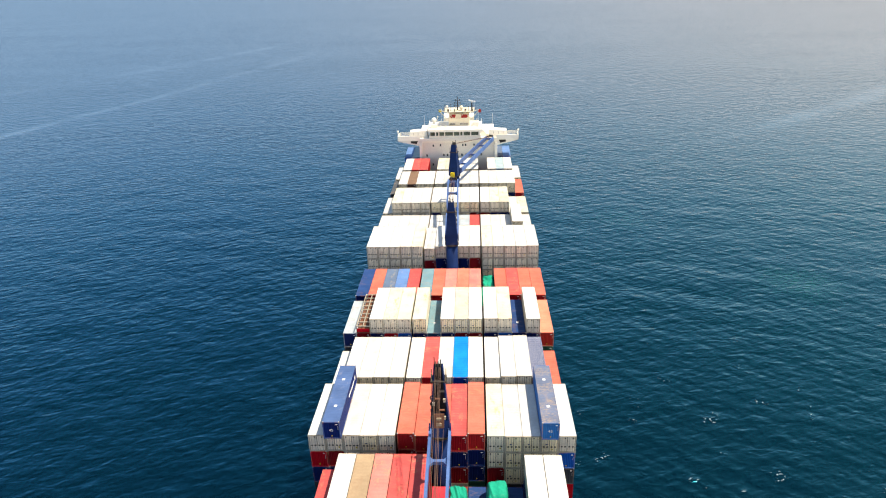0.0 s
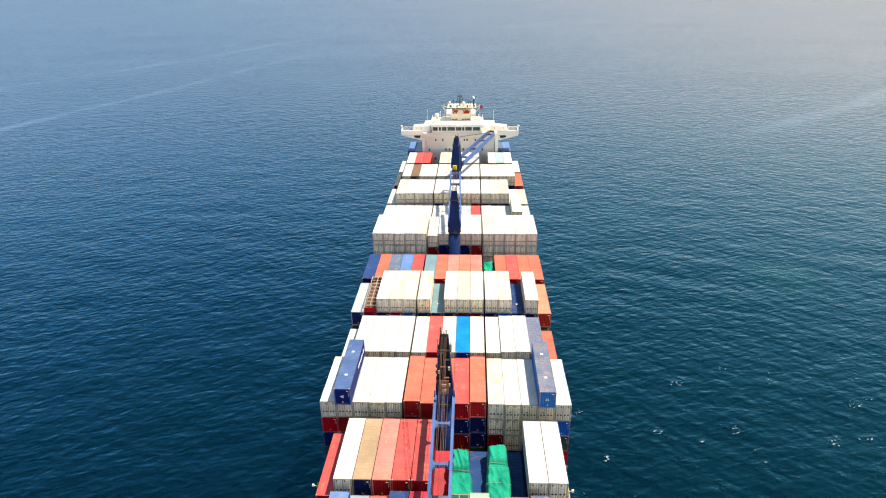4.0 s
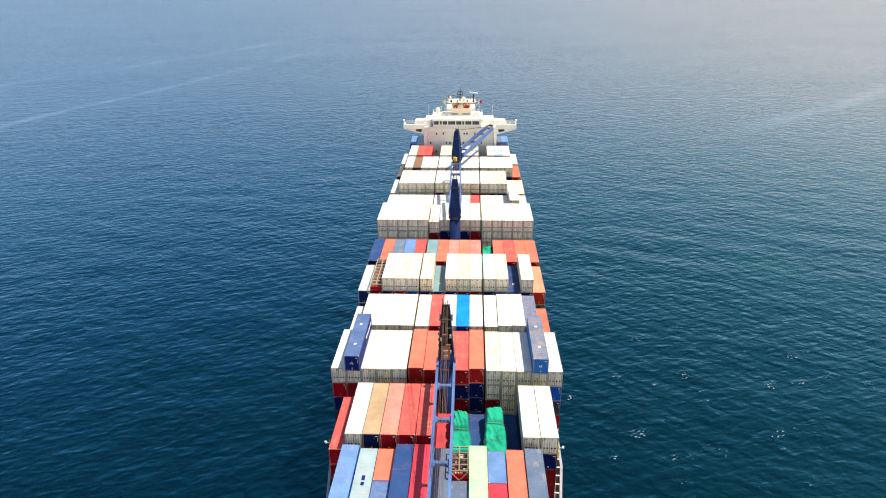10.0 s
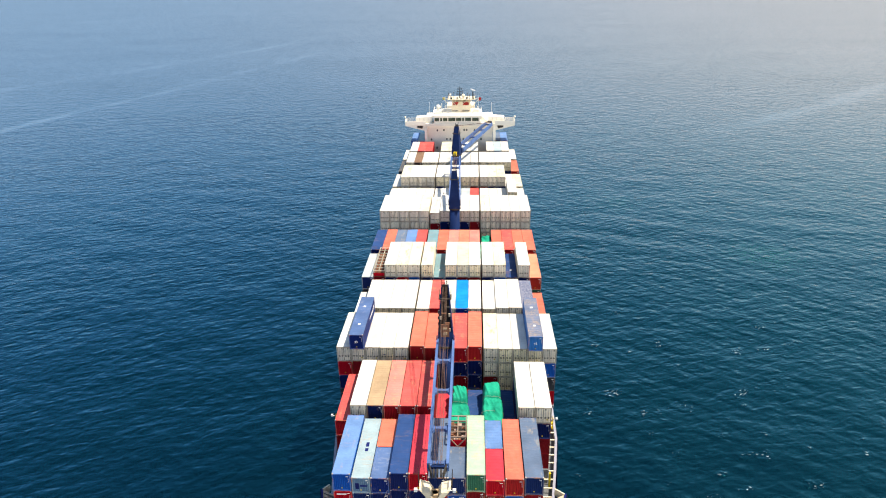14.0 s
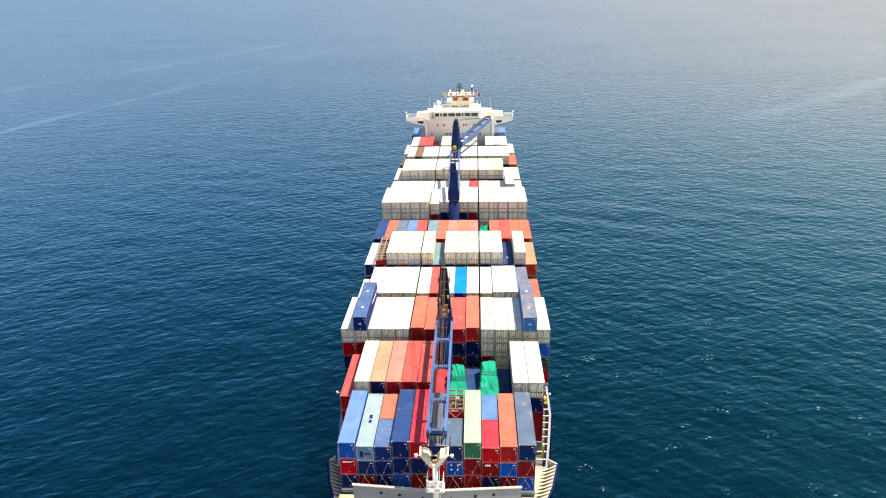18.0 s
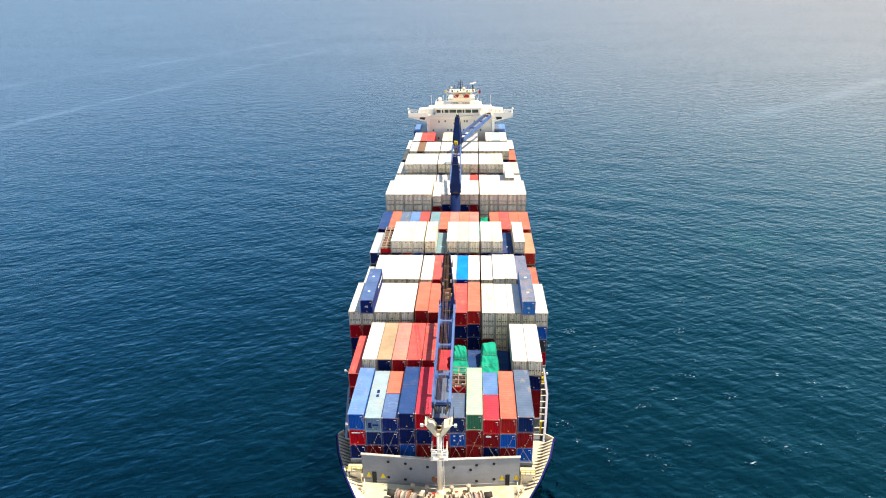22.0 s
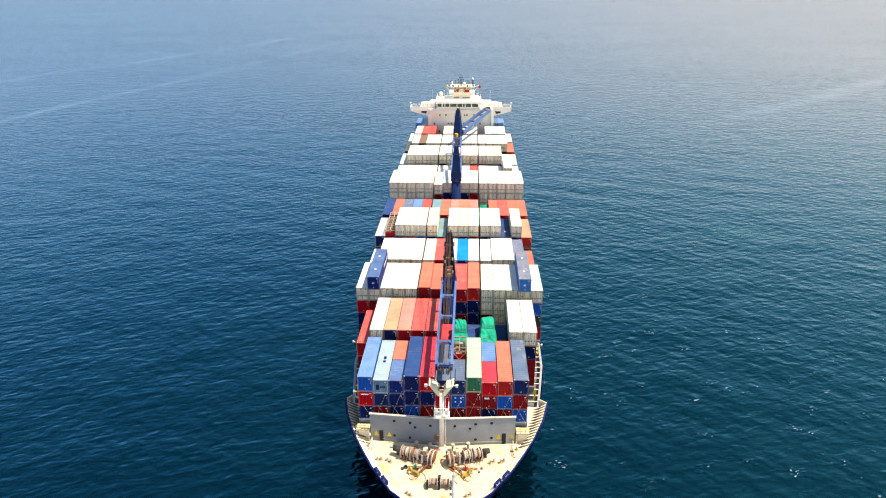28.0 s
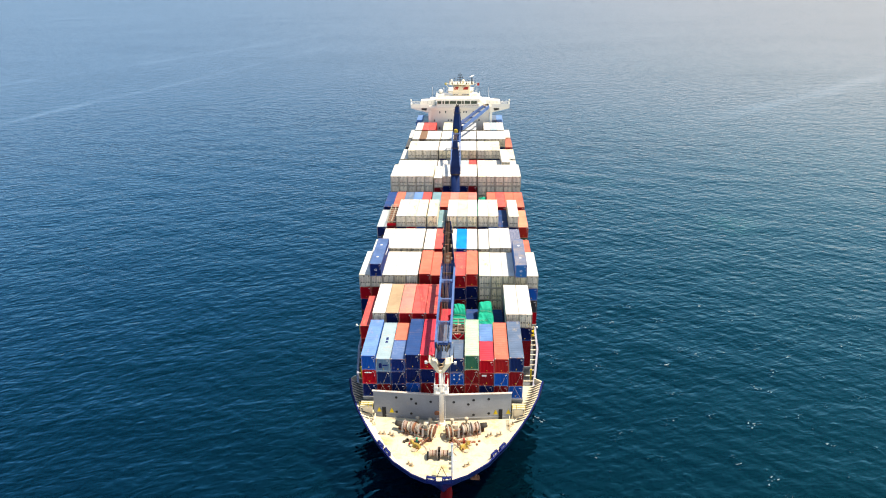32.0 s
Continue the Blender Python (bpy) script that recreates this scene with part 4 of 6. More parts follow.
def bay_a():
    y = 1.98
    tops = {3: "B", 4: "L", 5: "20", 6: "N", 7: "R", 8: "S", 9: "20", 10: "V", 11: "20", 12: "O", 13: "S"}
    rows = {3: "R N", 4: "S M", 5: "N N", 6: "N B", 7: "N M", 8: "R M", 9: "B M", 10: "M O", 11: "M N", 12: "B M", 13: "M B"}
    for c in range(3, 14):
        x = col_x(3) + 1.245 + (c - 3) * 2.54
        t, low = tops[c], LOW_BOXES[c]
        h1, h2, h3 = (LOW if low > 0 else H), (LOW if low > 1 else H), (LOW if low > 2 else H)
        z2, z3 = BASE_A + h1, BASE_A + h1 + h2
        if t == "20":
            f, r = {5: ("U", "O"), 9: ("S", None), 11: ("R", "B")}[c]
            place_box(20, f, x, y + 3.03, z3, h=h3)
            if r:
                place_box(20, r, x, y + 9.16, z3, h=h3)
            else:
                open_rack(x, y + 8.7, z3 + 0.004, 4.7, 4.35, "open brown steel rack with cross bars and packed cargo", RACKSTEEL, True)
        elif t != "-":
            ob = place_box(40, t, x, y + 6.096, z3, h=h3)
            if c == 4:
                for y0, y1 in ((-0.9, -0.3), (0.0, 0.9)):
                    DECOR.append(("roof_lettering_bar", (-0.2, 0.25, y0, y1, h3 - 0.026, h3 - 0.02), HULL, ob, "blue bar of worn lettering"))
                DECOR.append(("logo_panel", (-0.75, -0.25, -6.105, -6.09, 0.7, 1.7), HULL, ob, "navy square mark on the end wall"))
                DECOR.append(("lettering_bar", (-0.1, 0.8, -6.105, -6.09, 1.1, 1.4), HULL, ob, "navy bar of lettering"))
        a, b = rows[c].split()
        ob = place_box(40, a, x, y + 6.096, z2, h=h2)
        if c == 3:
            DECOR.append(("lettering_bar", (-0.8, 0.5, -6.105, -6.09, 2.25, 2.42), MARK, ob, "white bar of lettering"))
        if c == 11:
            DECOR.append(("lettering_bar", (-0.8, 0.0, -6.105, -6.09, 1.9, 2.2), MARK, ob, "white bar of lettering"))
        if c == 9:
            for dx, dz in ((-0.6, 1.9), (0.3, 1.9), (-0.6, 1.1), (0.3, 1.1)):
                DECOR.append(("placard", (dx, dx + 0.25, -6.105, -6.09, dz, dz + 0.25), MARK, ob, "small white placard"))
        place_box(40, b, x, y + 6.096, BASE_A, h=h1)
    cover(y, BASE_A, col_x(3) - 0.05, col_x(13) + 2.54)


bay_a()
for px, key in ((-16.2, "B"), (-13.72, "L"), (13.0, "S"), (15.47, "B")):
    for lvl in range(5):
        place_box(40, key, px, 166.6, 15.3 + lvl * H, lean=lvl < 4)


def numeral(txt, x, y, z, size, mat, parent):
    cu = bpy.data.curves.new("numeral", "FONT")
    cu.body, cu.size, cu.align_x, cu.extrude = txt, size, "CENTER", 0.004
    tmp = bpy.data.objects.new("numeral", cu)
    scene.collection.objects.link(tmp)
    bpy.context.view_layer.update()
    me = bpy.data.meshes.new_from_object(tmp.evaluated_get(bpy.context.evaluated_depsgraph_get()))
    bpy.data.objects.remove(tmp)
    me.materials.clear()
    me.materials.append(mat)
    ob = part("numeral", me, None, parent, "white number 45 on the end wall")
    ob.matrix_basis = pose(x, y, z, 90)
    return ob


def long_boxes():
    for c, key, lb in ((2, "U", "long blue steel container with a white mark on its roof"), (14, "G", "long slate blue steel container with rust-eaten roof")):
        ob = place_box(45, key, col_x(c) + 1.245, 37.1, 26.404, label=lb)
        numeral("45", -0.05, -LEN[45] / 2 - 0.02, 1.3, 0.62, MARK, ob)
        if c == 2:
            for y0, y1, z0, z1 in ((2.2, 4.6, 1.3, 1.75), (0.4, 1.9, 1.5, 1.9), (5.0, 5.8, 1.2, 1.9)):
                part("side_lettering_bar", Build().box(1.222, 1.23, y0, y1, z0, z1), MARK, ob, "white bar of lettering")
        for yy in (-3.2, 3.2):
            part("roof_mark", Build().box(-0.22, 0.22, yy - 0.22, yy + 0.22, H - 0.026, H - 0.018), MARK, ob)
    for c in (7, 13):
        ob = new("roof_mark", Build().box(-0.2, 0.2, -0.25, 0.25, 0, 0.008).mesh("roof_mark", MARK))
        for k in bpy.data.objects:
            if k.name.startswith("shipping_container") and abs(k.location.x - col_x(c) - 1.245) < 0.01 and abs(k.location.y - 64.436) < 0.2 and abs(k.location.z - 26.4 + H) < 0.02:
                ob.parent = k
                ob.location = (0, -2.5, H - 0.022)


long_boxes()


open_rack(col_x(2) + 1.245, 58.34 + 6.1, 26.404, 12.1, 1.5, "collapsed flat rack with pale worn rails on a container", DULLCREAM)


def tarp(x, y, z, length, h0, h1, seed, label, waist=0.52, rear=1.3, ropes=(0.3,)):
    """Cargo under a draped tarpaulin: a rounded rear hump, pulled in by a rope at its waist, and a lower, wider front."""
    t = thing("tarpaulin_cargo", x, y, z, label, "covered cargo", "tarpaulin cargo")
    nx, ny = 34, 110
    vs, fs = [], []
    for j in range(ny + 1):
        v = j / ny
        yy = -length / 2 + length * v
        step = min(1, max(0, (v - waist + 0.02) / 0.045))
        step = step * step * (3 - 2 * step)
        hh = h0 + (h1 - h0) * step
        nip = math.exp(-((v - waist) / 0.035) ** 2)
        hh *= 1 - 0.17 * nip
        half = (1.68 + (rear - 1.68) * step) * (1 - 0.1 * nip) * (0.78 + 0.22 * min(1, (1 - v) * 9) ** 0.5)
        endf = min(1, v * 20, (1 - v) * 11) ** 0.5
        for i in range(nx + 1):
            u = -1 + 2 * i / nx
            k = 1 - abs(u) ** 14
            # stretched panels between long pulled folds, a few fine creases
            lump = noise.noise(Vector((u * 0.7 + seed, yy * 0.3, seed)))
            fold = abs(noise.noise(Vector((u * 1.3 - seed, yy * 0.55 + u * 0.8, 3))))
            fine = abs(noise.noise(Vector((u * 3 + yy * 0.5, yy * 1.6 + seed, 7))))
            z = hh * k * endf + (0.42 * lump + 0.5 * (0.25 - fold) + 0.1 * (0.25 - fine)) * k * endf
            vs.append((u * half * (1 + 0.06 * lump) + 0.3 * (0.25 - fold) * u, yy + 0.1 * lump, max(0.0, z)))
    for j in range(ny):
        for i in range(nx):
            a = j * (nx + 1) + i
            fs.append((a, a + 1, a + nx + 2, a + nx + 1))
    part("cover", Build().add(vs, fs), TARP, t, "creased green tarpaulin", smooth=True)
    for v in (waist, *ropes):
        yy = -length / 2 + length * v
        tied = v == waist
        hh = (0.5 * (h0 + h1) * 0.85 if tied else h0) + 0.12
        b = Build()
        w = 0.46 * (1.68 + rear) if tied else 1.7
        pts = [(-w - 0.02, yy, 0.1), (-w, yy, hh * 0.9), (-0.9, yy + 0.05, hh + 0.1), (0.9, yy - 0.05, hh + 0.1), (w, yy, hh * 0.9), (w + 0.02, yy, 0.1)]
        for p, q in zip(pts, pts[1:]):
            b.tube(p, q, 0.022, n=5)
        part("rope", b, PINKROPE, t, "tan lashing rope")
    return t


B0 = 25.9 - 2 * H
tarp(col_x(9) + 1.245, 15.7 + 5.7, B0 + 0.004, 9.2, 1.85, 2.8, 3.1, "machine cargo under a creased green tarpaulin", 0.52, 1.3, ())
tarp(col_x(11) + 1.245, 15.7 + 5.7, B0 + 0.004, 11.2, 2.2, 2.85, 8.4, "tall cargo under a roped green tarpaulin", 0.64, 1.5)
tarp(col_x(11) + 1.245, 72.0 + 6.1, 26.75 - H + 0.004, 11.0, 1.5, 1.7, 5.2, "cargo under a dark green tarpaulin")
join_lower()
for nm, dims, mat, holder, lb in DECOR:
    part(nm, Build().box(*dims), mat, holder, lb)


# ---- superstructure ----
def shifted(b, o):
    b.v = [(p[0] - o[0], p[1] - o[1], p[2] - o[2]) for p in b.v]
    return b


def rail_run(pts, height=1.05, bars=3, r=0.035, gap=1.6):
    """A handrail along pts: posts and bars in one mesh."""
    b = Build()
    for p, q in zip(pts, pts[1:]):
        p, q = Vector(p), Vector(q)
        n = max(1, int((q - p).length / gap))
        for i in range(n + 1):
            c = p.lerp(q, i / n)
            b.tube(c, c + Vector((0, 0, height)), r, n=5)
        for k in range(bars):
            up = Vector((0, 0, height * (k + 1) / bars))
            b.tube(p + up, q + up, r, n=5)
    return b


def rail_pieces(parent, pts, height, bars, r, gap, mat, label=""):
    """A handrail along pts with each post and bar a part of its own."""
    for p, q in zip(pts, pts[1:]):
        p, q = Vector(p), Vector(q)
        n = max(1, int((q - p).length / gap))
        for i in range(n + 1):
            c = p.lerp(q, i / n)
            part("rail_post", Build().tube(c, c + Vector((0, 0, height)), r, n=6), mat, parent, label)
        for k in range(bars):
            up = Vector((0, 0, height * (k + 1) / bars))
            part("rail_bar", Build().tube(p + up, q + up, r, n=6), mat, parent, label)


def superstructure():
    o = (0, 160, 11.2)
    s = thing("ship_bridge", *o, "white ship superstructure with a wide bridge and open wings", "superstructure")
    P = lambda nm, b, m, lb="", par=None, sm=False: part(nm, shifted(b, o), m, par or s, lb, sm)
    P("deckhouse", Build().box(-12.2, 11.3, 160.0, 178, 11.2, 34.6), WHITE)
    P("upper_deckhouse", Build().box(-12.6, 11.7, 159.6, 178.2, 34.6, 36.0), WHITE)
    for sx in (-1, 1):
        e = sx * 19.0 - 0.1
        i = sx * 11.4
        P("bridge_wing", Build().hexa([(i, 159.3, 33.4), (i, 163.8, 33.4), (e, 163.8, 35.3), (e, 159.3, 35.3)], [(i, 159.3, 36.0), (i, 163.8, 36.0), (e, 163.8, 36.0), (e, 159.3, 36.0)]), WHITE)
        # dark plate on the solid wing, coloured as the hole's shade
        P("wing_opening", Build().hexa([(sx * 13.2, 159.25, 34.35), (sx * 15.0, 159.25, 34.7), (sx * 15.0, 159.32, 34.7), (sx * 13.2, 159.32, 34.35)],
                                       [(sx * 12.8, 159.25, 35.35), (sx * 15.0, 159.25, 35.35), (sx * 15.0, 159.32, 35.35), (sx * 12.8, 159.32, 35.35)]), IRON, "dark panel for a shaded lightening hole")
        P("wing_bulwark", Build().box(min(e, sx * 12.0), max(e, sx * 12.0), 159.0, 159.14, 35.6, 37.0), WHITE)
        P("wing_end", Build().box(e - 0.07, e + 0.07, 159.14, 163.8, 35.6, 37.0), WHITE)
        P("wing_house", Build().hexa([(sx * 7.0, 161.2, 36.0), (sx * 9.6, 161.2, 36.0), (sx * 9.6, 170.0, 36.0), (sx * 7.0, 170.0, 36.0)], [(sx * 7.0, 161.4, 38.0), (sx * 8.0, 161.4, 38.0), (sx * 8.4, 170.0, 37.6), (sx * 7.0, 170.0, 38.2)]), WHITE)
        P("wing_shelter", Build().hexa([(sx * 9.8, 160.3, 36.0), (sx * 15.7, 160.3, 36.0), (sx * 15.7, 163.7, 36.0), (sx * 9.8, 163.7, 36.0)], [(sx * 9.8, 160.5, 38.35), (sx * 15.3, 160.5, 37.95), (sx * 15.3, 163.7, 37.95), (sx * 9.8, 163.7, 38.35)]), WHITE)
        for k in range(3):
            P("shelter_seam", Build().box(sx * (11.2 + 1.5 * k) - 0.04, sx * (11.2 + 1.5 * k) + 0.04, 160.27, 160.33, 36.9, 37.8), FRAME_COL)
        lamp = P("wing_lamp", Build().tube((e, 160, 37.0), (e, 160, 38.0), 0.07, n=6).ball((e, 160, 38.3), 0.36, 8), WHITE, "white lamp on the wing end")
        P("side_duct", Build().box(sx * 11.9 - 0.45, sx * 11.9 + 0.45, 158.9, 159.7, 26, 34.5), WHITE)
        P("wing_rail", rail_run([(sx * 15.8, 163.9, 36.0), (sx * 18.8, 163.9, 36.0)], 1.1, 3, 0.05), WHITE)
        P("aerial", Build().tube((sx * 11.0, 166, 36.4), (sx * 11.0, 166, 42.2), 0.05, n=5), MARK)
    for k, (x, z) in enumerate([(-8.0, 33.6), (-5.7, 33.7), (1.4, 33.7), (2.3, 33.7), (5.0, 33.7), (7.4, 33.7), (-10.1, 30.4), (-4.7, 30.5), (-3.5, 30.5), (2.4, 30.5), (1.1, 30.5), (7.3, 30.5),
                                (-8.2, 27.4), (-5.0, 27.4), (3.0, 27.4), (6.0, 27.4)]):
        w = P("window", Build().box(x - 0.33, x + 0.33, 159.93, 160.02, z - 0.45, z + 0.45), WHITE)
        P("pane", Build().box(x - 0.24, x + 0.24, 159.91, 159.93, z - 0.36, z + 0.36), GLASS, "dark glass", w)
    # wheelhouse: sill, window band, posts, roof
    P("wheelhouse_sill", Build().hexa([(-9.1, 158.7, 36.0), (7.2, 158.7, 36.0), (7.2, 168, 36.0), (-9.1, 168, 36.0)], [(-9.1, 158.4, 37.1), (7.2, 158.4, 37.1), (7.2, 168, 37.1), (-9.1, 168, 37.1)]), WHITE)
    # solid block whose dark colour replaces the dimness of the room
    P("wheelhouse_core", Build().box(-8.9, 7.0, 158.9, 167.8, 37.1, 38.4), IRON, "solid dark block for the dim wheelhouse interior")
    edges = [(-8.75, -7.25), (-6.85, -6.2), (-5.85, -4.35), (-4.05, -1.6), (-1.35, 0.45), (0.7, 1.4), (1.75, 3.8), (4.15, 6.4)]
    for a, b in edges:
        P("bridge_window", Build().hexa([(a, 158.55, 37.1), (b, 158.55, 37.1), (b, 158.63, 37.1), (a, 158.63, 37.1)], [(a, 158.35, 38.4), (b, 158.35, 38.4), (b, 158.43, 38.4), (a, 158.43, 38.4)]), BRIDGEGLASS, "olive tinted bridge window")
    gaps = [-8.9] + [v for e in edges for v in e] + [7.0]
    for a, b in zip(gaps[::2], gaps[1::2]):
        P("window_post", Build().box(a, b, 158.4, 158.8, 37.1, 38.4), WHITE)
    P("wheelhouse_roof", Build().box(-9.5, 7.6, 157.9, 169.2, 38.4, 39.1), WHITE)
    P("bridge_front_ledge", Build().box(-12.0, 11.4, 158.3, 159.6, 35.5, 36.3), WHITE)
    P("roof_rail", rail_run([(-9.3, 168.5, 39.1), (-9.3, 158.1, 39.1), (7.4, 158.1, 39.1), (7.4, 168.5, 39.1)], 1.1), WHITE)
    P("upper_house", Build().hexa([(-7.0, 160.5, 39.1), (6.2, 160.5, 39.1), (6.2, 168, 39.1), (-7.0, 168, 39.1)], [(-6.2, 161, 39.6), (5.6, 161, 39.6), (5.6, 168, 39.6), (-6.2, 168, 39.6)]), WHITE)
    # radar tower
    P("radar_tower", Build().hexa([(-3.0, 161.5, 39.6), (3.7, 161.5, 39.6), (3.7, 166.5, 39.6), (-3.0, 166.5, 39.6)], [(-2.8, 161.5, 43.2), (3.5, 161.5, 43.2), (3.5, 166.5, 43.2), (-2.8, 166.5, 43.2)]), CREAM, "cream radar tower")
    for x0, x1 in ((-2.7, -0.9), (0.6, 3.2)):
        P("louvre", Build().box(x0, x1, 161.42, 161.5, 39.9, 40.3), IRON, "dark louvre")
    for x0, x1 in ((-2.7, -0.6), (0.7, 3.3)):
        P("red_recess", Build().hexa([(x0 + 0.4, 161.4, 42), (x1 - 0.4, 161.4, 42), (x1 - 0.4, 161.5, 42), (x0 + 0.4, 161.5, 42)], [(x0, 161.4, 43.1), (x1, 161.4, 43.1), (x1, 161.5, 43.1), (x0, 161.5, 43.1)]), REDPAINT, "red painted recess")
    P("tower_platform", Build().box(-4.3, 5.2, 160.7, 167.2, 43.95, 44.08), CREAM)
    for x in (-3.2, -1.6, 0.4, 2.0, 4.0):
        P("platform_post", Build().tube((x, 161.6, 43.2), (x, 161.6, 43.9), 0.1, n=6), CREAM)
    P("platform_rail", rail_run([(-4.2, 167, 44.15), (-4.2, 160.8, 44.15), (5.1, 160.8, 44.15), (5.1, 167, 44.15)], 1.0, 2, 0.035, 1.6), FRAME_COL)
    for x, w in ((-3.0, 0.5), (-1.0, 0.35), (2.3, 0.4), (4.5, 0.45)):
        P("deck_equipment", Build().box(x - w / 2, x + w / 2, 161.2, 161.8, 44.08, 44.75), IRON)
    for sx, x in ((-1, -3.3), (1, 4.1)):
        P("platform_brace", Build().beam((x, 161.7, 41.4), (x + sx * 2.2, 161.2, 44), 0.2, 0.2), CREAM)
        P("platform_brace", Build().beam((x + sx * 0.3, 161.2, 43.95), (x + sx * 2.4, 161.0, 44.6), 0.16, 0.16), CREAM)
    # lattice in front of the red recesses, poles and lights round the tower
    for a, b in (((-3.1, 42.0), (-1.4, 43.9)), ((-1.4, 42.0), (-3.1, 43.9)), ((0.6, 42.0), (2.2, 43.9)), ((3.8, 42.0), (2.2, 43.9)), ((-0.3, 41.6), (-0.3, 43.9)), ((0.9, 41.6), (0.9, 43.9))):
        P("lattice_bar", Build().tube((a[0], 161.25, a[1]), (b[0], 161.0, b[1]), 0.09, n=6), CREAM)
    for x, z0, z1 in ((-6.4, 39.6, 42.6), (-5.2, 39.6, 41.8), (-4.4, 39.6, 43.0), (5.0, 39.6, 42.4), (6.0, 39.6, 41.6), (-2.2, 44.1, 46.4), (2.6, 44.1, 46.0), (3.3, 44.1, 45.6), (-4.0, 44.1, 46.2)):
        pole = P("aerial_pole", Build().tube((x, 161.8, z0), (x, 161.8, z1), 0.06, n=6), IRON if z0 > 44 else WHITE)
        P("pole_lamp", Build().box(x - 0.14, x + 0.14, 161.65, 161.95, z1 - 0.3, z1), IRON if z0 > 44 else WHITE, "", pole)
    for x in (-5.6, -3.9, 4.4):
        P("searchlight", Build().tube((x, 159.2, 39.1), (x, 159.2, 39.7), 0.07, n=6).tube((x, 159.0, 39.95), (x, 159.5, 39.95), 0.28, 0.24, 12), WHITE)
    P("upper_rail", rail_run([(-6.0, 161.2, 39.6), (5.4, 161.2, 39.6)], 1.0, 3, 0.04, 1.0), WHITE)
    mast = P("signal_mast", Build().tube((-0.1, 163, 44.1), (-0.1, 163, 48.2), 0.22, 0.1, 8), IRON, "black signal mast")
    for z, w in ((45.4, 1.0), (46.3, 0.85), (47.2, 0.65)):
        P("crosstree", Build().box(-0.1 - w, -0.1 + w, 162.9, 163.1, z, z + 0.12), IRON, "", mast)
        for sx in (-1, 1):
            P("signal_lamp", Build().tube((-0.1 + sx * w, 163, z - 0.15), (-0.1 + sx * w, 163, z + 0.4), 0.13, n=7), IRON, "", mast)
    P("radar_post", Build().tube((4.4, 163, 44.1), (4.4, 163, 46.5), 0.25, 0.18, 8), IRON, "dark radar pedestal")
    P("satellite_dome", Build().tube((1.1, 162.5, 44.1), (1.1, 162.5, 44.7), 0.3, n=8).ball((1.1, 162.5, 45.1), 0.6, 12), CREAM, "cream dome", sm=True)
    P("satellite_dome", Build().tube((-3.4, 162, 44.1), (-3.4, 162, 45.2), 0.12, n=8).ball((-3.4, 162, 45.5), 0.4, 10), WHITE, "", sm=True)
    P("satellite_dome", Build().tube((-7.6, 162, 39.1), (-7.6, 162, 40.6), 0.35, n=8).ball((-7.6, 162, 41.3), 0.85, 14), WHITE, "white satellite dome on a post", sm=True)
    P("equipment_locker", Build().box(-8.6, -6.6, 160.2, 162.5, 39.1, 40.2), WHITE)
    P("equipment_locker", Build().box(4.6, 6.6, 161.0, 163.5, 39.6, 40.6), WHITE)
    for x, z0, z1, m in ((-5.6, 43.6, 44.4, YELLOW), (6.9, 43.3, 44.3, REDPAINT)):
        P("flag", Build().box(x - 0.5, x + 0.4, 163, 163.06, z0, z1), m, "small signal flag")
        P("flag_halyard", Build().tube((x - 0.5 + 0.9 * (x < 0), 163.03, 39.1), (x - 0.5 + 0.9 * (x < 0), 163.03, z1 + 0.3), 0.04, n=5), MARK)
    P("funnel", Build().box(-5, 5, 171, 178, 36.0, 40), WHITE)
    return s


superstructure()
radar = tagged(new("radar_scanner", Build().box(-1.7, 1.7, -0.16, 0.16, 0, 0.3).tube((0, 0, -0.25), (0, 0, 0.02), 0.2, n=8).mesh("radar_scanner", MARK)), "white bar radar scanner on the mast", "radar")
radar.location = (4.4, 163, 46.75)


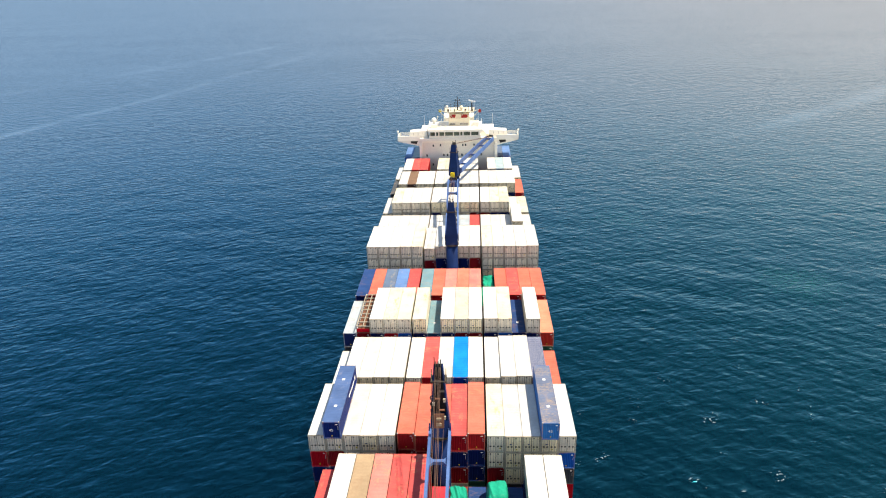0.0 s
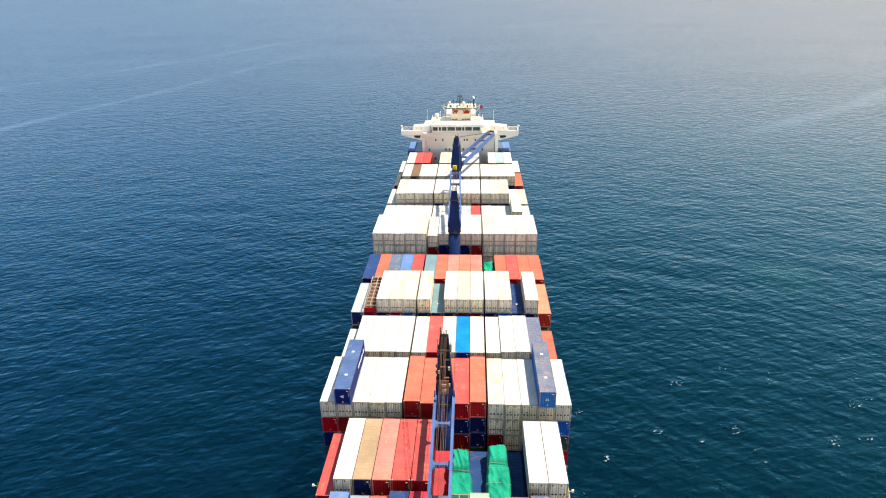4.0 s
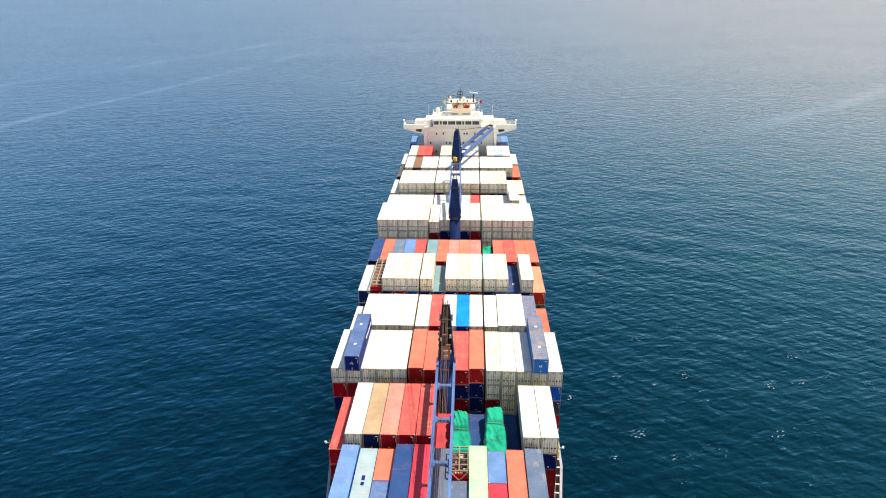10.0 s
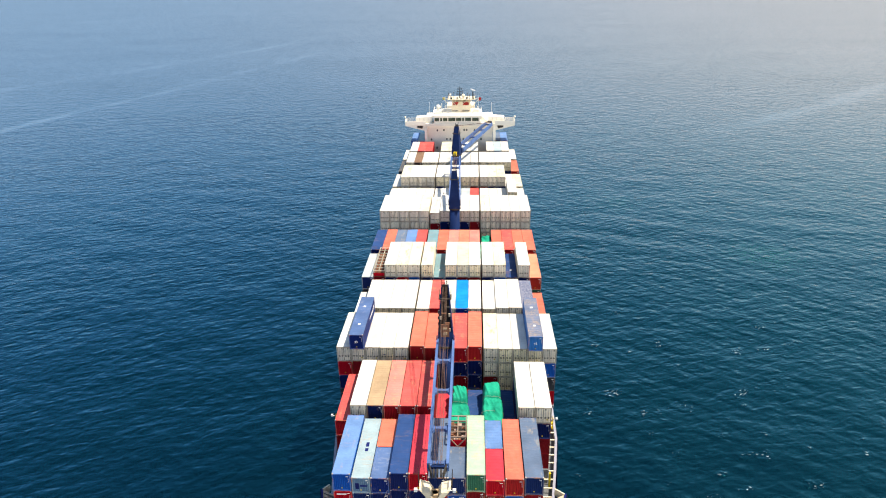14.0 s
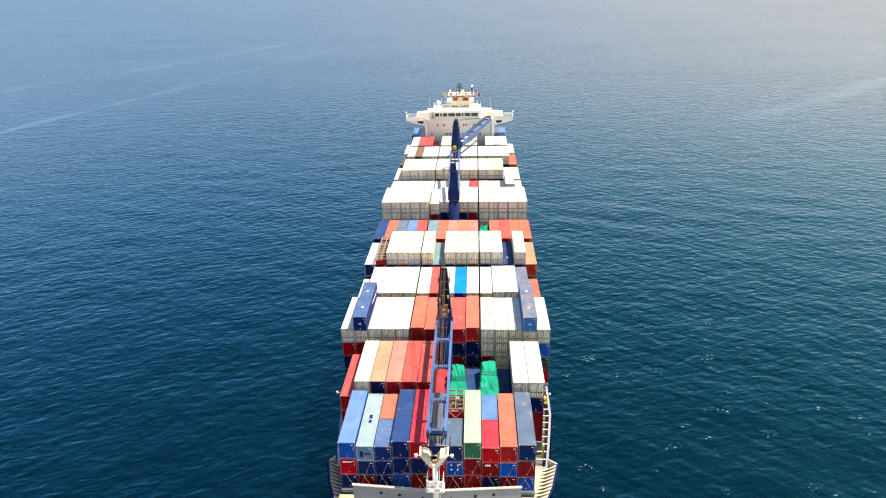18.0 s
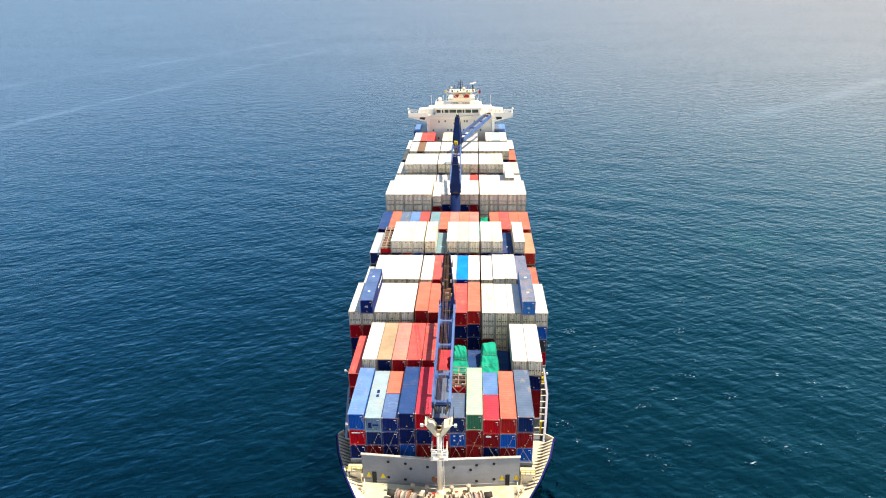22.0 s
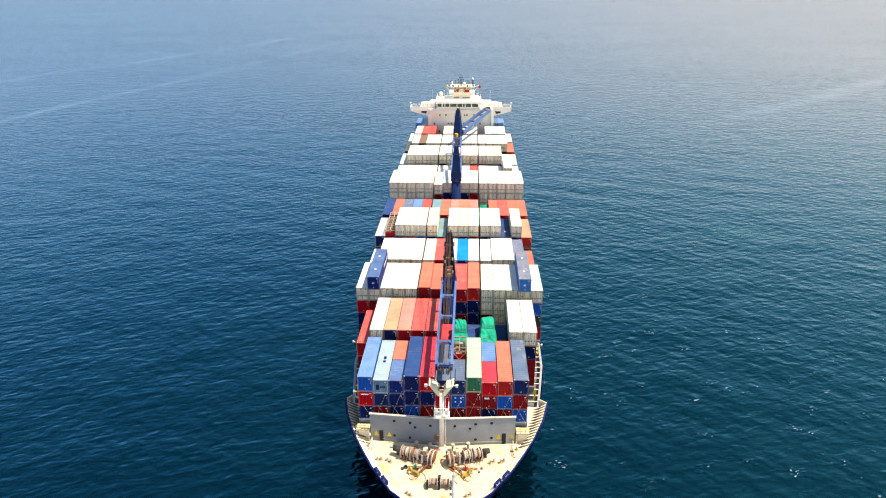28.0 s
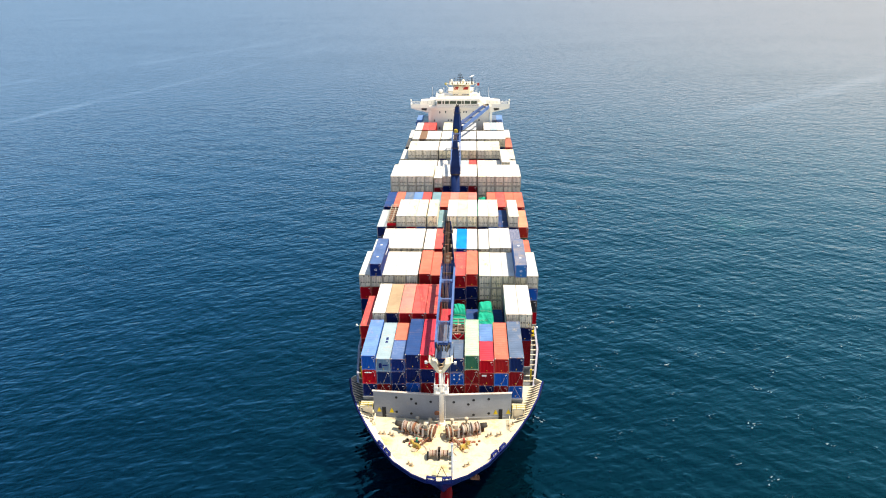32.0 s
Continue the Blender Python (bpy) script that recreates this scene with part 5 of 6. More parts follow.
# ---- cranes ----
def crane(x, y, z0, zj, zt, head, label, hook=True, back=None):
    """A deck crane: pillar to zj, two-plate tower to zt, jib from the tower to the point head, and its wires."""
    o = (x, y, z0)
    c = thing("deck_crane", *o, label, "crane", "deck cranes")
    d = Vector((head[0] - x, head[1] - y, 0)).normalized()
    sd = Vector((-d.y, d.x, 0))
    Q = lambda f, s, z: tuple(Vector((x, y, z)) + d * f + sd * s)
    P = lambda nm, b, m, lb="", sm=False, par=None: part(nm, shifted(b, o), m, par or c, lb, sm)
    P("pillar", Build().tube((x, y, z0), (x, y, zj - 1.1), 1.25, 1.25, 28), CRANE, "", True)
    P("slewing_ring", Build().tube((x, y, zj - 1.1), (x, y, zj - 0.75), 1.5, 1.5, 28), IRON, "dark slewing ring")
    P("crane_house", Build().hexa([Q(-1.35, -1.3, zj - 0.75), Q(1.25, -1.3, zj - 0.75), Q(1.25, 1.3, zj - 0.75), Q(-1.35, 1.3, zj - 0.75)], [Q(-1.3, -1.25, zj + 1.6), Q(0.6, -1.25, zj + 1.6), Q(0.6, 1.25, zj + 1.6), Q(-1.3, 1.25, zj + 1.6)]), CRANE)
    for s in (-1, 1):
        P("tower_plate", Build().hexa([Q(-1.3, s * 1.22, zj + 1.6), Q(0.6, s * 1.22, zj + 1.6), Q(0.6, s * 1.0, zj + 1.6), Q(-1.3, s * 1.0, zj + 1.6)],
                                      [Q(-0.75, s * 0.62, zt - 0.6), Q(0.15, s * 0.62, zt - 0.6), Q(0.15, s * 0.45, zt - 0.6), Q(-0.75, s * 0.45, zt - 0.6)]), CRANE)
    P("tower_back", Build().hexa([Q(-1.3, -1.0, zj + 1.6), Q(-1.15, -1.0, zj + 1.6), Q(-1.15, 1.0, zj + 1.6), Q(-1.3, 1.0, zj + 1.6)], [Q(-0.75, -0.45, zt - 0.6), Q(-0.6, -0.45, zt - 0.6), Q(-0.6, 0.45, zt - 0.6), Q(-0.75, 0.45, zt - 0.6)]), back or CRANE)
    tb = P("platform", Build().hexa([Q(-1.1, -1.05, zt - 2.75), Q(0.5, -1.05, zt - 2.75), Q(0.5, 1.05, zt - 2.75), Q(-1.1, 1.05, zt - 2.75)], [Q(-1.1, -1.05, zt - 2.6), Q(0.5, -1.05, zt - 2.6), Q(0.5, 1.05, zt - 2.6), Q(-1.1, 1.05, zt - 2.6)]), IRON)
    for s in (-1, 1):
        P("top_rail", Build().tube(Q(0.3, s * 0.95, zt - 2.6), Q(0.3, s * 0.95, zt - 1.5), 0.05, n=5).tube(Q(0.3, s * 0.95, zt - 1.5), Q(-0.9, s * 0.95, zt - 1.5), 0.05, n=5).tube(Q(-0.9, s * 0.95, zt - 1.5), Q(-0.9, s * 0.95, zt - 2.6), 0.05, n=5), TANSTEEL, par=tb)
    for s in (-0.3, 0, 0.3):
        P("sheave", Build().tube(Q(-0.2, s - 0.06, zt - 0.45), Q(-0.2, s + 0.06, zt - 0.45), 0.5, n=14), IRON, "black top sheave")
    P("mast_light", Build().tube(Q(-0.3, -0.5, zt - 0.6), Q(-0.3, -0.5, zt + 0.7), 0.07, n=6), IRON)
    P("mast_light", Build().tube(Q(-0.3, 0.3, zt - 0.2), Q(-0.3, 0.3, zt + 0.3), 0.09, n=6), IRON)
    lad = Build()
    for s in (0.72, 1.02):
        lad.tube(Q(1.2 - 0.6, -s - 0.25, zj), Q(0.25, -s + 0.15, zt - 2.6), 0.035, n=5)
    P("ladder", lad, IRON)
    hv = Vector(head)
    jv = hv - Vector(Q(1.0, 0, zj))
    J = lambda f, s, up=0.0: tuple(Vector(Q(1.0, 0, zj)) + jv * f + sd * s + Vector((0, 0, up)))
    for s in (-1, 1):
        P("jib_rail", Build().beam(J(0, s * 1.32), J(0.97, s * 1.2), 0.36, 1.2), CRANEFADE)
        P("jib_ear", Build().hexa([J(-0.03, s * 1.5, -0.4), J(0.03, s * 1.5, -0.4), J(0.03, s * 1.34, -0.4), J(-0.03, s * 1.34, -0.4)], [J(-0.02, s * 1.5, 1.0), J(0.01, s * 1.5, 1.0), J(0.01, s * 1.34, 1.0), J(-0.02, s * 1.34, 1.0)]), CRANE)
    for f in (0.19, 0.45, 0.73, 0.95):
        b = Build().beam(J(f, -1.2), J(f, 1.2), 0.5, 0.5)
        for s in (-1, 1):
            b.hexa([J(f - 0.03, s * 1.2, -0.2), J(f + 0.03, s * 1.2, -0.2), J(f + 0.01, s * 0.7, -0.2), J(f - 0.01, s * 0.7, -0.2)], [J(f - 0.03, s * 1.2, 0.2), J(f + 0.03, s * 1.2, 0.2), J(f + 0.01, s * 0.7, 0.2), J(f - 0.01, s * 0.7, 0.2)])
        P("jib_cross_member", b, CRANEFADE)
    for s in (-0.34, -0.2, 0.06, 0.2, 0.34):
        P("wire_rope", Build().tube(Q(0.25, s, zt - 0.5), J(0.97, s * 1.5, 0.5), 0.026, n=5), ROPE, "greased brown wire rope")
    for s in (-0.2, 0.5):
        P("hoist_rope", Build().tube(J(0.02, s, 0.9), J(0.95, s * 0.8, 0.45), 0.024, n=5), ROPE)
    jh = P("jib_head", Build().beam(J(0.97, -1.25), J(0.97, 1.25), 0.3, 0.35), CRANE)
    for s in (-0.55, 0, 0.55):
        P("jib_head_sheave", Build().tube(J(1.012, s * 0.8 - 0.1, 0.2), J(1.012, s * 0.8 + 0.1, 0.2), 0.52, n=16), IRON, "black jib head sheave", par=jh)
    for s in (-1, 1):
        P("jib_tip_plate", Build().beam(J(0.965, s * 1.1), J(1.02, s * 0.68), 0.14, 0.9), IRON, "dark plate narrowing to the jib tip", par=jh)
    if hook:
        # worn gear on the tower face: guide rollers, brackets, junction boxes
        for f, sx, z in ((0.75, -0.3, zj + 2.6), (0.7, 0.35, zj + 3.4), (0.62, -0.2, zj + 5.2), (0.55, 0.4, zj + 6.3), (0.45, -0.4, zj + 7.4)):
            P("guide_roller", Build().tube(Q(f, sx - 0.35, z), Q(f, sx + 0.35, z), 0.14, n=8), RUST if z < zj + 6 else IRON, "rusty guide roller")
        for f, sx, z in ((0.8, 0.7, zj + 2.2), (0.7, -0.75, zj + 4.4), (0.6, 0.7, zj + 4.9)):
            P("junction_box", Build().beam(Q(f, sx - 0.15, z), Q(f, sx + 0.15, z), 0.25, 0.5), DULLCREAM)
        P("rope_guide", Build().beam(J(0.05, -0.32, 2.6), J(0.05, 0.34, 2.6), 0.5, 0.4).beam(J(0.05, -0.32, 3.5), J(0.05, 0.34, 3.5), 0.5, 0.3), TANSTEEL, "tan rope guide rollers")
        for s in (-0.3, 0.3):
            P("guide_cheek", Build().beam(J(0.05, s, 1.9), J(0.05, s + 0.05, 4.2), 0.75, 0.1), RUST, "rusty guide cheek plate")
        # cable chain hung in loops down one side of the tower
        loop = [Q(0.55, -1.05 - 0.12 * math.sin(k * 1.9), zj + 5.6 - 0.32 * k) for k in range(14)]
        chain = Build()
        for p, q in zip(loop, loop[1:]):
            chain.tube(p, q, 0.1, n=6)
        P("cable_chain", chain, IRON, "black hanging cable chain")
    else:
        P("hook_block", Build().beam(Q(-1.75, -0.5, zj - 0.4), Q(-1.75, 0.5, zj - 0.4), 0.7, 1.2), YELLOW, "yellow hook block")
    return c


# the dark back plate here carries the shade inside the tower
crane(0.1, 29.45, 11.2, 29.2, 39.6, (0.35, -1.9, 29.5), "blue deck crane with its jib lowered over the bow", back=IRON)
crane(0.05, 86.3, 11.2, 32.6, 41.9, (-0.45, 117.3, 36.0), "blue deck crane with its jib stowed aft")
crane(-0.35, 129.9, 11.2, 34.2, 42.5, (10.2, 159.0, 36.2), "blue deck crane with its jib slewed aside", hook=False)


# ---- foredeck ----
def breakwater():
    o = (0, 0, 14.0)
    t = thing("breakwater", *o, "grey steel breakwater wall across the foredeck", "breakwater")
    P = lambda nm, b, m, lb="", sm=False: part(nm, shifted(b, o), m, t, lb, sm)
    at = lambda x: -0.9 + 1.1 * abs(x) / 11.9
    for s in (-1, 1):
        P("wall_plate", Build().hexa([(0, -0.9, 14), (s * 11.9, 0.2, 14), (s * 11.9, 0.36, 14), (0, -0.74, 14)], [(0, -0.9, 19.4), (s * 11.9, 0.2, 19.25), (s * 11.9, 0.36, 19.25), (0, -0.74, 19.4)]), GREYSTEEL)
        P("top_rim", Build().hexa([(0, -1.0, 19.404), (s * 12.0, 0.1, 19.254), (s * 12.0, 0.5, 19.254), (0, -0.6, 19.404)], [(0, -1.0, 19.52), (s * 12.0, 0.1, 19.37), (s * 12.0, 0.5, 19.37), (0, -0.6, 19.52)]), RIMRUST, "pale rim, rusty along its edge")
        P("foot_flange", Build().hexa([(0, -1.0, 14.5), (s * 11.9, 0.1, 14.5), (s * 11.9, 0.2, 14.5), (0, -0.9, 14.5)], [(0, -1.0, 14.58), (s * 11.9, 0.1, 14.58), (s * 11.9, 0.2, 14.58), (0, -0.9, 14.58)]), GREYSTEEL)
        x = s * 10.1
        # shade of the open doorway, painted as a black panel
        P("doorway", Build().box(x - 0.33, x + 0.33, at(x) - 0.12, at(x) + 0.02, 14.05, 16.1), SEAM, "black panel for a shaded open doorway")
        for k in (-0.85, 1.35):
            xx = x + k
            P("warning_sign", Build().hexa([(xx - 0.4, at(xx) - 0.1, 15.1), (xx + 0.4, at(xx) - 0.1, 15.1), (xx + 0.4, at(xx) - 0.05, 15.1), (xx - 0.4, at(xx) - 0.05, 15.1)],
                                           [(xx - 0.06, at(xx) - 0.1, 15.95), (xx + 0.06, at(xx) - 0.1, 15.95), (xx + 0.06, at(xx) - 0.05, 15.95), (xx - 0.06, at(xx) - 0.05, 15.95)]), YELLOW, "yellow warning sign")
        for k in range(5):
            xx = s * (1.6 + k * 2.3)
            P("rear_stiffener", Build().box(xx - 0.06, xx + 0.06, at(xx) + 0.17, at(xx) + 0.9, 14, 18.6), GREYSTEEL)
    # black discs stand for the shade inside the drain openings
    for x, z in ((-7.85, 18.3), (-5.23, 18.2), (-1.89, 17.95), (2.05, 17.95), (5.44, 18.2), (8.03, 18.3), (-4.42, 17.35), (4.55, 17.35), (-7.9, 15.3), (-5.33, 15.15), (5.46, 15.1), (8.07, 15.3)):
        P("drain_hole", Build().tube((x, at(x) - 0.06, z), (x, at(x) + 0.05, z), 0.23, n=14), SEAM, "black disc for a shaded round opening")
    P("hatch_lid", Build().tube((-0.85, -1.0, 15.75), (-0.85, -0.85, 15.75), 0.45, n=16), RUST, "rusty round lid")
    return t


breakwater()


def foremast():
    o = (0, -1.55, 14.0)
    t = thing("foremast", *o, "white foremast with a platform and cream jib rest", "mast")
    P = lambda nm, b, m, lb="", sm=False, par=None: part(nm, b, m, par or t, lb, sm)
    P("post", Build().tube((0, 0, 0), (0, 0, 12.0), 0.42, 0.36, 18), WHITE, "", True)
    P("collar", Build().tube((0, 0, 10.8), (0, 0, 11.4), 0.62, 0.62, 18), WHITE, "", True)
    P("post_foot", Build().tube((0, 0, 0), (0, 0, 0.5), 0.75, 0.6, 18), WHITE)
    pf = P("platform", Build().box(-1.25, 1.25, -1.0, 0.9, 6.78, 6.9), WHITE)
    for x, y in ((-1.1, 0.85), (-1.1, -0.05), (-1.1, -0.95), (0, -0.95), (1.1, -0.95), (1.1, -0.05), (1.1, 0.85)):
        P("rail_post", Build().tube((x, y, 6.9), (x, y, 8.8), 0.05, n=5), WHITE, par=pf)
    for z in (7.5, 8.15, 8.8):
        P("rail_bar", Build().tube((-1.1, 0.85, z), (-1.1, -0.95, z), 0.05, n=5).tube((-1.1, -0.95, z), (1.1, -0.95, z), 0.05, n=5).tube((1.1, -0.95, z), (1.1, 0.85, z), 0.05, n=5), WHITE, par=pf)
    P("lamp_box", Build().box(-1.0, -0.55, -0.9, -0.5, 7.6, 8.4), MARK, par=pf)
    P("lamp_box", Build().box(0.55, 1.0, -0.9, -0.5, 7.6, 8.4), MARK, par=pf)
    for s in (-1, 1):
        # each side of the saddle: a raking box, an upright cheek and a web plate
        rest = P("jib_rest", Build().hexa([(s * 0.12, -0.75, 10.9), (s * 0.6, -0.75, 11.0), (s * 0.6, 0.75, 11.0), (s * 0.12, 0.75, 10.9)], [(s * 0.75, -0.9, 12.75), (s * 1.95, -0.9, 13.15), (s * 1.95, 0.9, 13.15), (s * 0.75, 0.9, 12.75)]), RESTCREAM, "rust-stained cream flared jib rest")
        P("rest_cheek", Build().hexa([(s * 1.55, -0.8, 12.95), (s * 1.9, -0.8, 13.1), (s * 1.9, 0.8, 13.1), (s * 1.55, 0.8, 12.95)], [(s * 1.72, -0.55, 13.5), (s * 1.95, -0.55, 13.5), (s * 1.95, 0.55, 13.5), (s * 1.72, 0.55, 13.5)]), RESTCREAM, par=rest)
        for y in (-0.95, 0.9):
            P("rest_web", Build().hexa([(s * 0.3, y, 11.0), (s * 1.75, y, 12.95), (s * 1.75, y + 0.06, 12.95), (s * 0.3, y + 0.06, 11.0)], [(s * 0.3, y, 11.9), (s * 0.9, y, 12.78), (s * 0.9, y + 0.06, 12.78), (s * 0.3, y + 0.06, 11.9)]), RESTCREAM, par=rest)
        P("floodlight", Build().tube((s * 1.85, -0.6, 12.9), (s * 2.3, -0.6, 12.9), 0.06, n=5).box(s * 2.4 - 0.2, s * 2.4 + 0.2, -0.8, -0.45, 12.7, 13.1), MARK, "white floodlight", par=rest)
        P("guide_post", Build().tube((s * 2.05, 0.3, 12.6), (s * 2.15, 0.5, 15.3), 0.1, 0.05, 6).tube((s * 1.7, 0.4, 13.2), (s * 2.1, 0.4, 13.2), 0.12, n=6), IRON, "dark guide post beside the rest", par=rest)
        P("stay_wire", Build().tube((s * 1.6, 0, 13.0), (s * 6.4, 3.0, 5.0), 0.03, n=4), IRON)
    P("rest_block", Build().box(-0.35, 0.35, -0.55, 0.55, 10.9, 12.0), TANSTEEL, "worn tan bearing block")
    P("side_ladder", Build().tube((0.62, -0.3, 0.2), (0.55, -0.3, 10.2), 0.04, n=5).tube((0.62, 0.1, 0.2), (0.55, 0.1, 10.2), 0.04, n=5), MARK)
    return t


foremast()


def drum(P, a, b, r, flange, mat, name="drum", lb=""):
    """A rope drum from a to b with two flanges and turns of rope."""
    a, b = Vector(a), Vector(b)
    d = (b - a).normalized()
    n = 9
    core = P(name, Build().tube(a, b, r * 0.9, r * 0.9, 16), IRON, lb)
    for i in range(n):
        turn = Build().tube(a.lerp(b, i / n), a.lerp(b, (i + 0.72) / n), r, r * 0.97, 16)
        P("rope_turn", turn, (mat, mat, DULLCREAM, RUST)[(i * 5 + int(abs(a.x) * 3)) % 4], par=core)
    for p in (a, b):
        P("flange", Build().tube(p - d * 0.045, p + d * 0.045, flange, flange, 20), FRAME_COL, par=core)


def windlass(s):
    """An anchor windlass with mooring drums; s: -1 or 1, the side of the deck."""
    o = (s * 3.6, -4.0, 14.0)
    t = thing("anchor_windlass", *o, "weathered anchor windlass with pale mooring ropes on its drums", "windlass", "foredeck winches")
    P = lambda nm, b, m, lb="", sm=False, par=None: part(nm, shifted(b, o), m, par or t, lb, sm)
    A = lambda f, z=15.25: (s * (0.9 + 6.4 * f), -5.25 + 2.0 * f, z)
    P("shaft", Build().tube(A(0), A(1), 0.16, n=10), RUST)
    drum(P, A(0.42), A(0.6), 0.62, 0.9, PINKROPE, "rope_drum", "dark drum under pale rope")
    drum(P, A(0.66), A(0.84), 0.62, 0.9, PINKROPE, "rope_drum", "dark drum under pale rope")
    for f in (0.33, 0.63, 0.88):
        p = A(f, 14.0)
        P("bearing_stand", Build().hexa([(p[0] - 0.2, p[1] - 0.7, 14.0), (p[0] + 0.2, p[1] - 0.7, 14.0), (p[0] + 0.2, p[1] + 0.7, 14.0), (p[0] - 0.2, p[1] + 0.7, 14.0)],
                                        [(p[0] - 0.15, p[1] - 0.25, 15.4), (p[0] + 0.15, p[1] - 0.25, 15.4), (p[0] + 0.15, p[1] + 0.25, 15.4), (p[0] - 0.15, p[1] + 0.25, 15.4)]), FRAME_COL)
    P("motor", Build().tube(A(0.9), A(1.06), 0.5, 0.42, 16), IRON, "dark drive motor", True)
    P("gear_case", Build().hexa([A(0.22, 14.0), A(0.31, 14.0), (A(0.31)[0], A(0.31)[1] + 1.5, 14.0), (A(0.22)[0], A(0.22)[1] + 1.5, 14.0)], [A(0.22, 16.2), A(0.31, 16.2), (A(0.31)[0], A(0.31)[1] + 1.0, 16.0), (A(0.22)[0], A(0.22)[1] + 1.0, 16.0)]), DULLCREAM)
    for f, r in ((0.04, 1.15), (0.14, 1.0)):
        ax = (Vector(A(1)) - Vector(A(0))).normalized()
        e1 = ax.cross(Vector((0, 0, 1))).normalized()
        e2 = ax.cross(e1)
        rim = [Vector(A(f)) + (e1 * math.cos(k * math.pi / 11) + e2 * math.sin(k * math.pi / 11)) * r for k in range(23)]
        ring = Build()
        for p, q in zip(rim, rim[1:]):
            ring.tube(p, q, 0.14, n=6)
        wheel = P("chain_wheel", ring, DULLCREAM, "worn cream chain wheel rim")
        for k in (1, 5, 9, 12, 16, 20):
            P("spoke", Build().tube(A(f), rim[k], 0.06, n=5), RUST, par=wheel)
        P("wheel_hub", Build().tube(A(f - 0.03), A(f + 0.03), r * 0.5, r * 0.5, 18), RUST, par=wheel)
    P("brake_band", Build().tube(A(0.07), A(0.11), 0.85, 0.85, 22), RUST, "rusty brake band")
    # chain to the hawse pipe
    for k in range(11):
        a = Vector((s * 1.5, -5.6, 14.9)).lerp(Vector((s * 3.9, -8.2, 14.25)), k / 11)
        b = Vector((s * 1.5, -5.6, 14.9)).lerp(Vector((s * 3.9, -8.2, 14.25)), (k + 0.8) / 11)
        P("chain_link", Build().beam(a, b, 0.3 if k % 2 else 0.14, 0.14 if k % 2 else 0.3), RUST)
    P("chain_stopper", Build().hexa([(s * 3.4, -8.2, 14), (s * 4.6, -7.6, 14), (s * 4.3, -6.9, 14), (s * 3.1, -7.5, 14)], [(s * 3.5, -8.0, 14.7), (s * 4.4, -7.5, 14.7), (s * 4.2, -7.1, 14.6), (s * 3.3, -7.5, 14.6)]), OCHRE, "worn yellow chain stopper")
    P("brake_wheel", Build().tube((s * 4.5, -7.3, 14.9), (s * 4.7, -7.5, 14.95), 0.34, n=14), OCHRE, "worn yellow hand wheel")
    P("hand_pump", Build().box(s * 3.9 - 0.15, s * 3.9 + 0.15, -6.5, -6.2, 14.0, 14.9), REDPAINT if s > 0 else TARP)
    P("hawse_lid", Build().tube((s * 4.3, -8.4, 14.0), (s * 4.3, -8.4, 14.2), 0.38, n=14), DULLCREAM)
    P("control_stand", Build().box(s * 2.5 - 0.25, s * 2.5 + 0.25, -2.9, -2.5, 14, 15.1), REDPAINT if s > 0 else MARK)
    rg = random.Random(40 + s)
    for f in (0.36, 0.5, 0.75):
        p = A(f, 15.2)
        P("brake_lever", Build().tube((p[0], p[1] - 0.5, 14.3), (p[0] + 0.25 * s, p[1] - 1.3, 15.6), 0.05, n=5), RUST)
        P("control_box", Build().box(p[0] - 0.18, p[0] + 0.18, p[1] + 0.85, p[1] + 1.15, 14.0, 15.2), DULLCREAM)
    for f in (0.45, 0.56, 0.7, 0.8):
        p = Vector(A(f, 15.25))
        P("rope_tail", Build().tube(tuple(p + Vector((0, -0.6, 0.1))), tuple(p + Vector((rg.uniform(-0.5, 0.5), -1.4, -1.15))), 0.05, n=6), PINKROPE if f < 0.6 else RUST)
        P("rope_layer", Build().tube(A(f - 0.025), A(f + 0.02), rg.uniform(0.66, 0.8), rg.uniform(0.62, 0.75), 18), rg.choice((PINKROPE, DULLCREAM, RUST)), "wound rope layer")
    P("hydraulic_pipe", Build().tube(A(0.1, 14.1), A(0.95, 14.1), 0.08, n=6).tube((A(0.1)[0], A(0.1)[1] - 0.7, 14.1), (A(0.9)[0], A(0.9)[1] - 0.7, 14.1), 0.06, n=6), RUST)
    for k in range(9):
        x, y = s * rg.uniform(1.6, 6.5), rg.uniform(-6.9, -5.9)
        P("rope_coil", Build().tube((x, y, 14.0), (x, y, 14.22), rg.uniform(0.14, 0.3), n=12), rg.choice((PINKROPE, RUST, RUST, IRON, REDPAINT, DULLCREAM)))
    for k in range(7):
        x, y = s * rg.uniform(0.8, 6.0), rg.uniform(-3.6, -2.2)
        h = rg.uniform(0.25, 0.9)
        P("deck_gear", Build().box(x - rg.uniform(0.15, 0.4), x + 0.2, y - 0.2, y + rg.uniform(0.1, 0.4), 14.0, 14.0 + h), rg.choice((RUST, FRAME_COL, CREAM, REDPAINT, IRON)))
    for k in range(3):
        pts = [Vector((s * (2.6 + 2.4 * k / 2 + 0.5 * math.sin(j * 1.3 + k)), -5.6 - 0.75 * j, 14.08)) for j in range(6 - k)]
        b = Build()
        for p, q in zip(pts, pts[1:]):
            b.tube(p, q, 0.07, n=6)
        P("loose_rope", b, PINKROPE if k != 1 else RUST, "mooring rope led over the deck")
    P("drip_tray", Build().box(min(s * 1.4, s * 5.8), max(s * 1.4, s * 5.8), -6.3, -5.75, 14.004, 14.05), RUST)
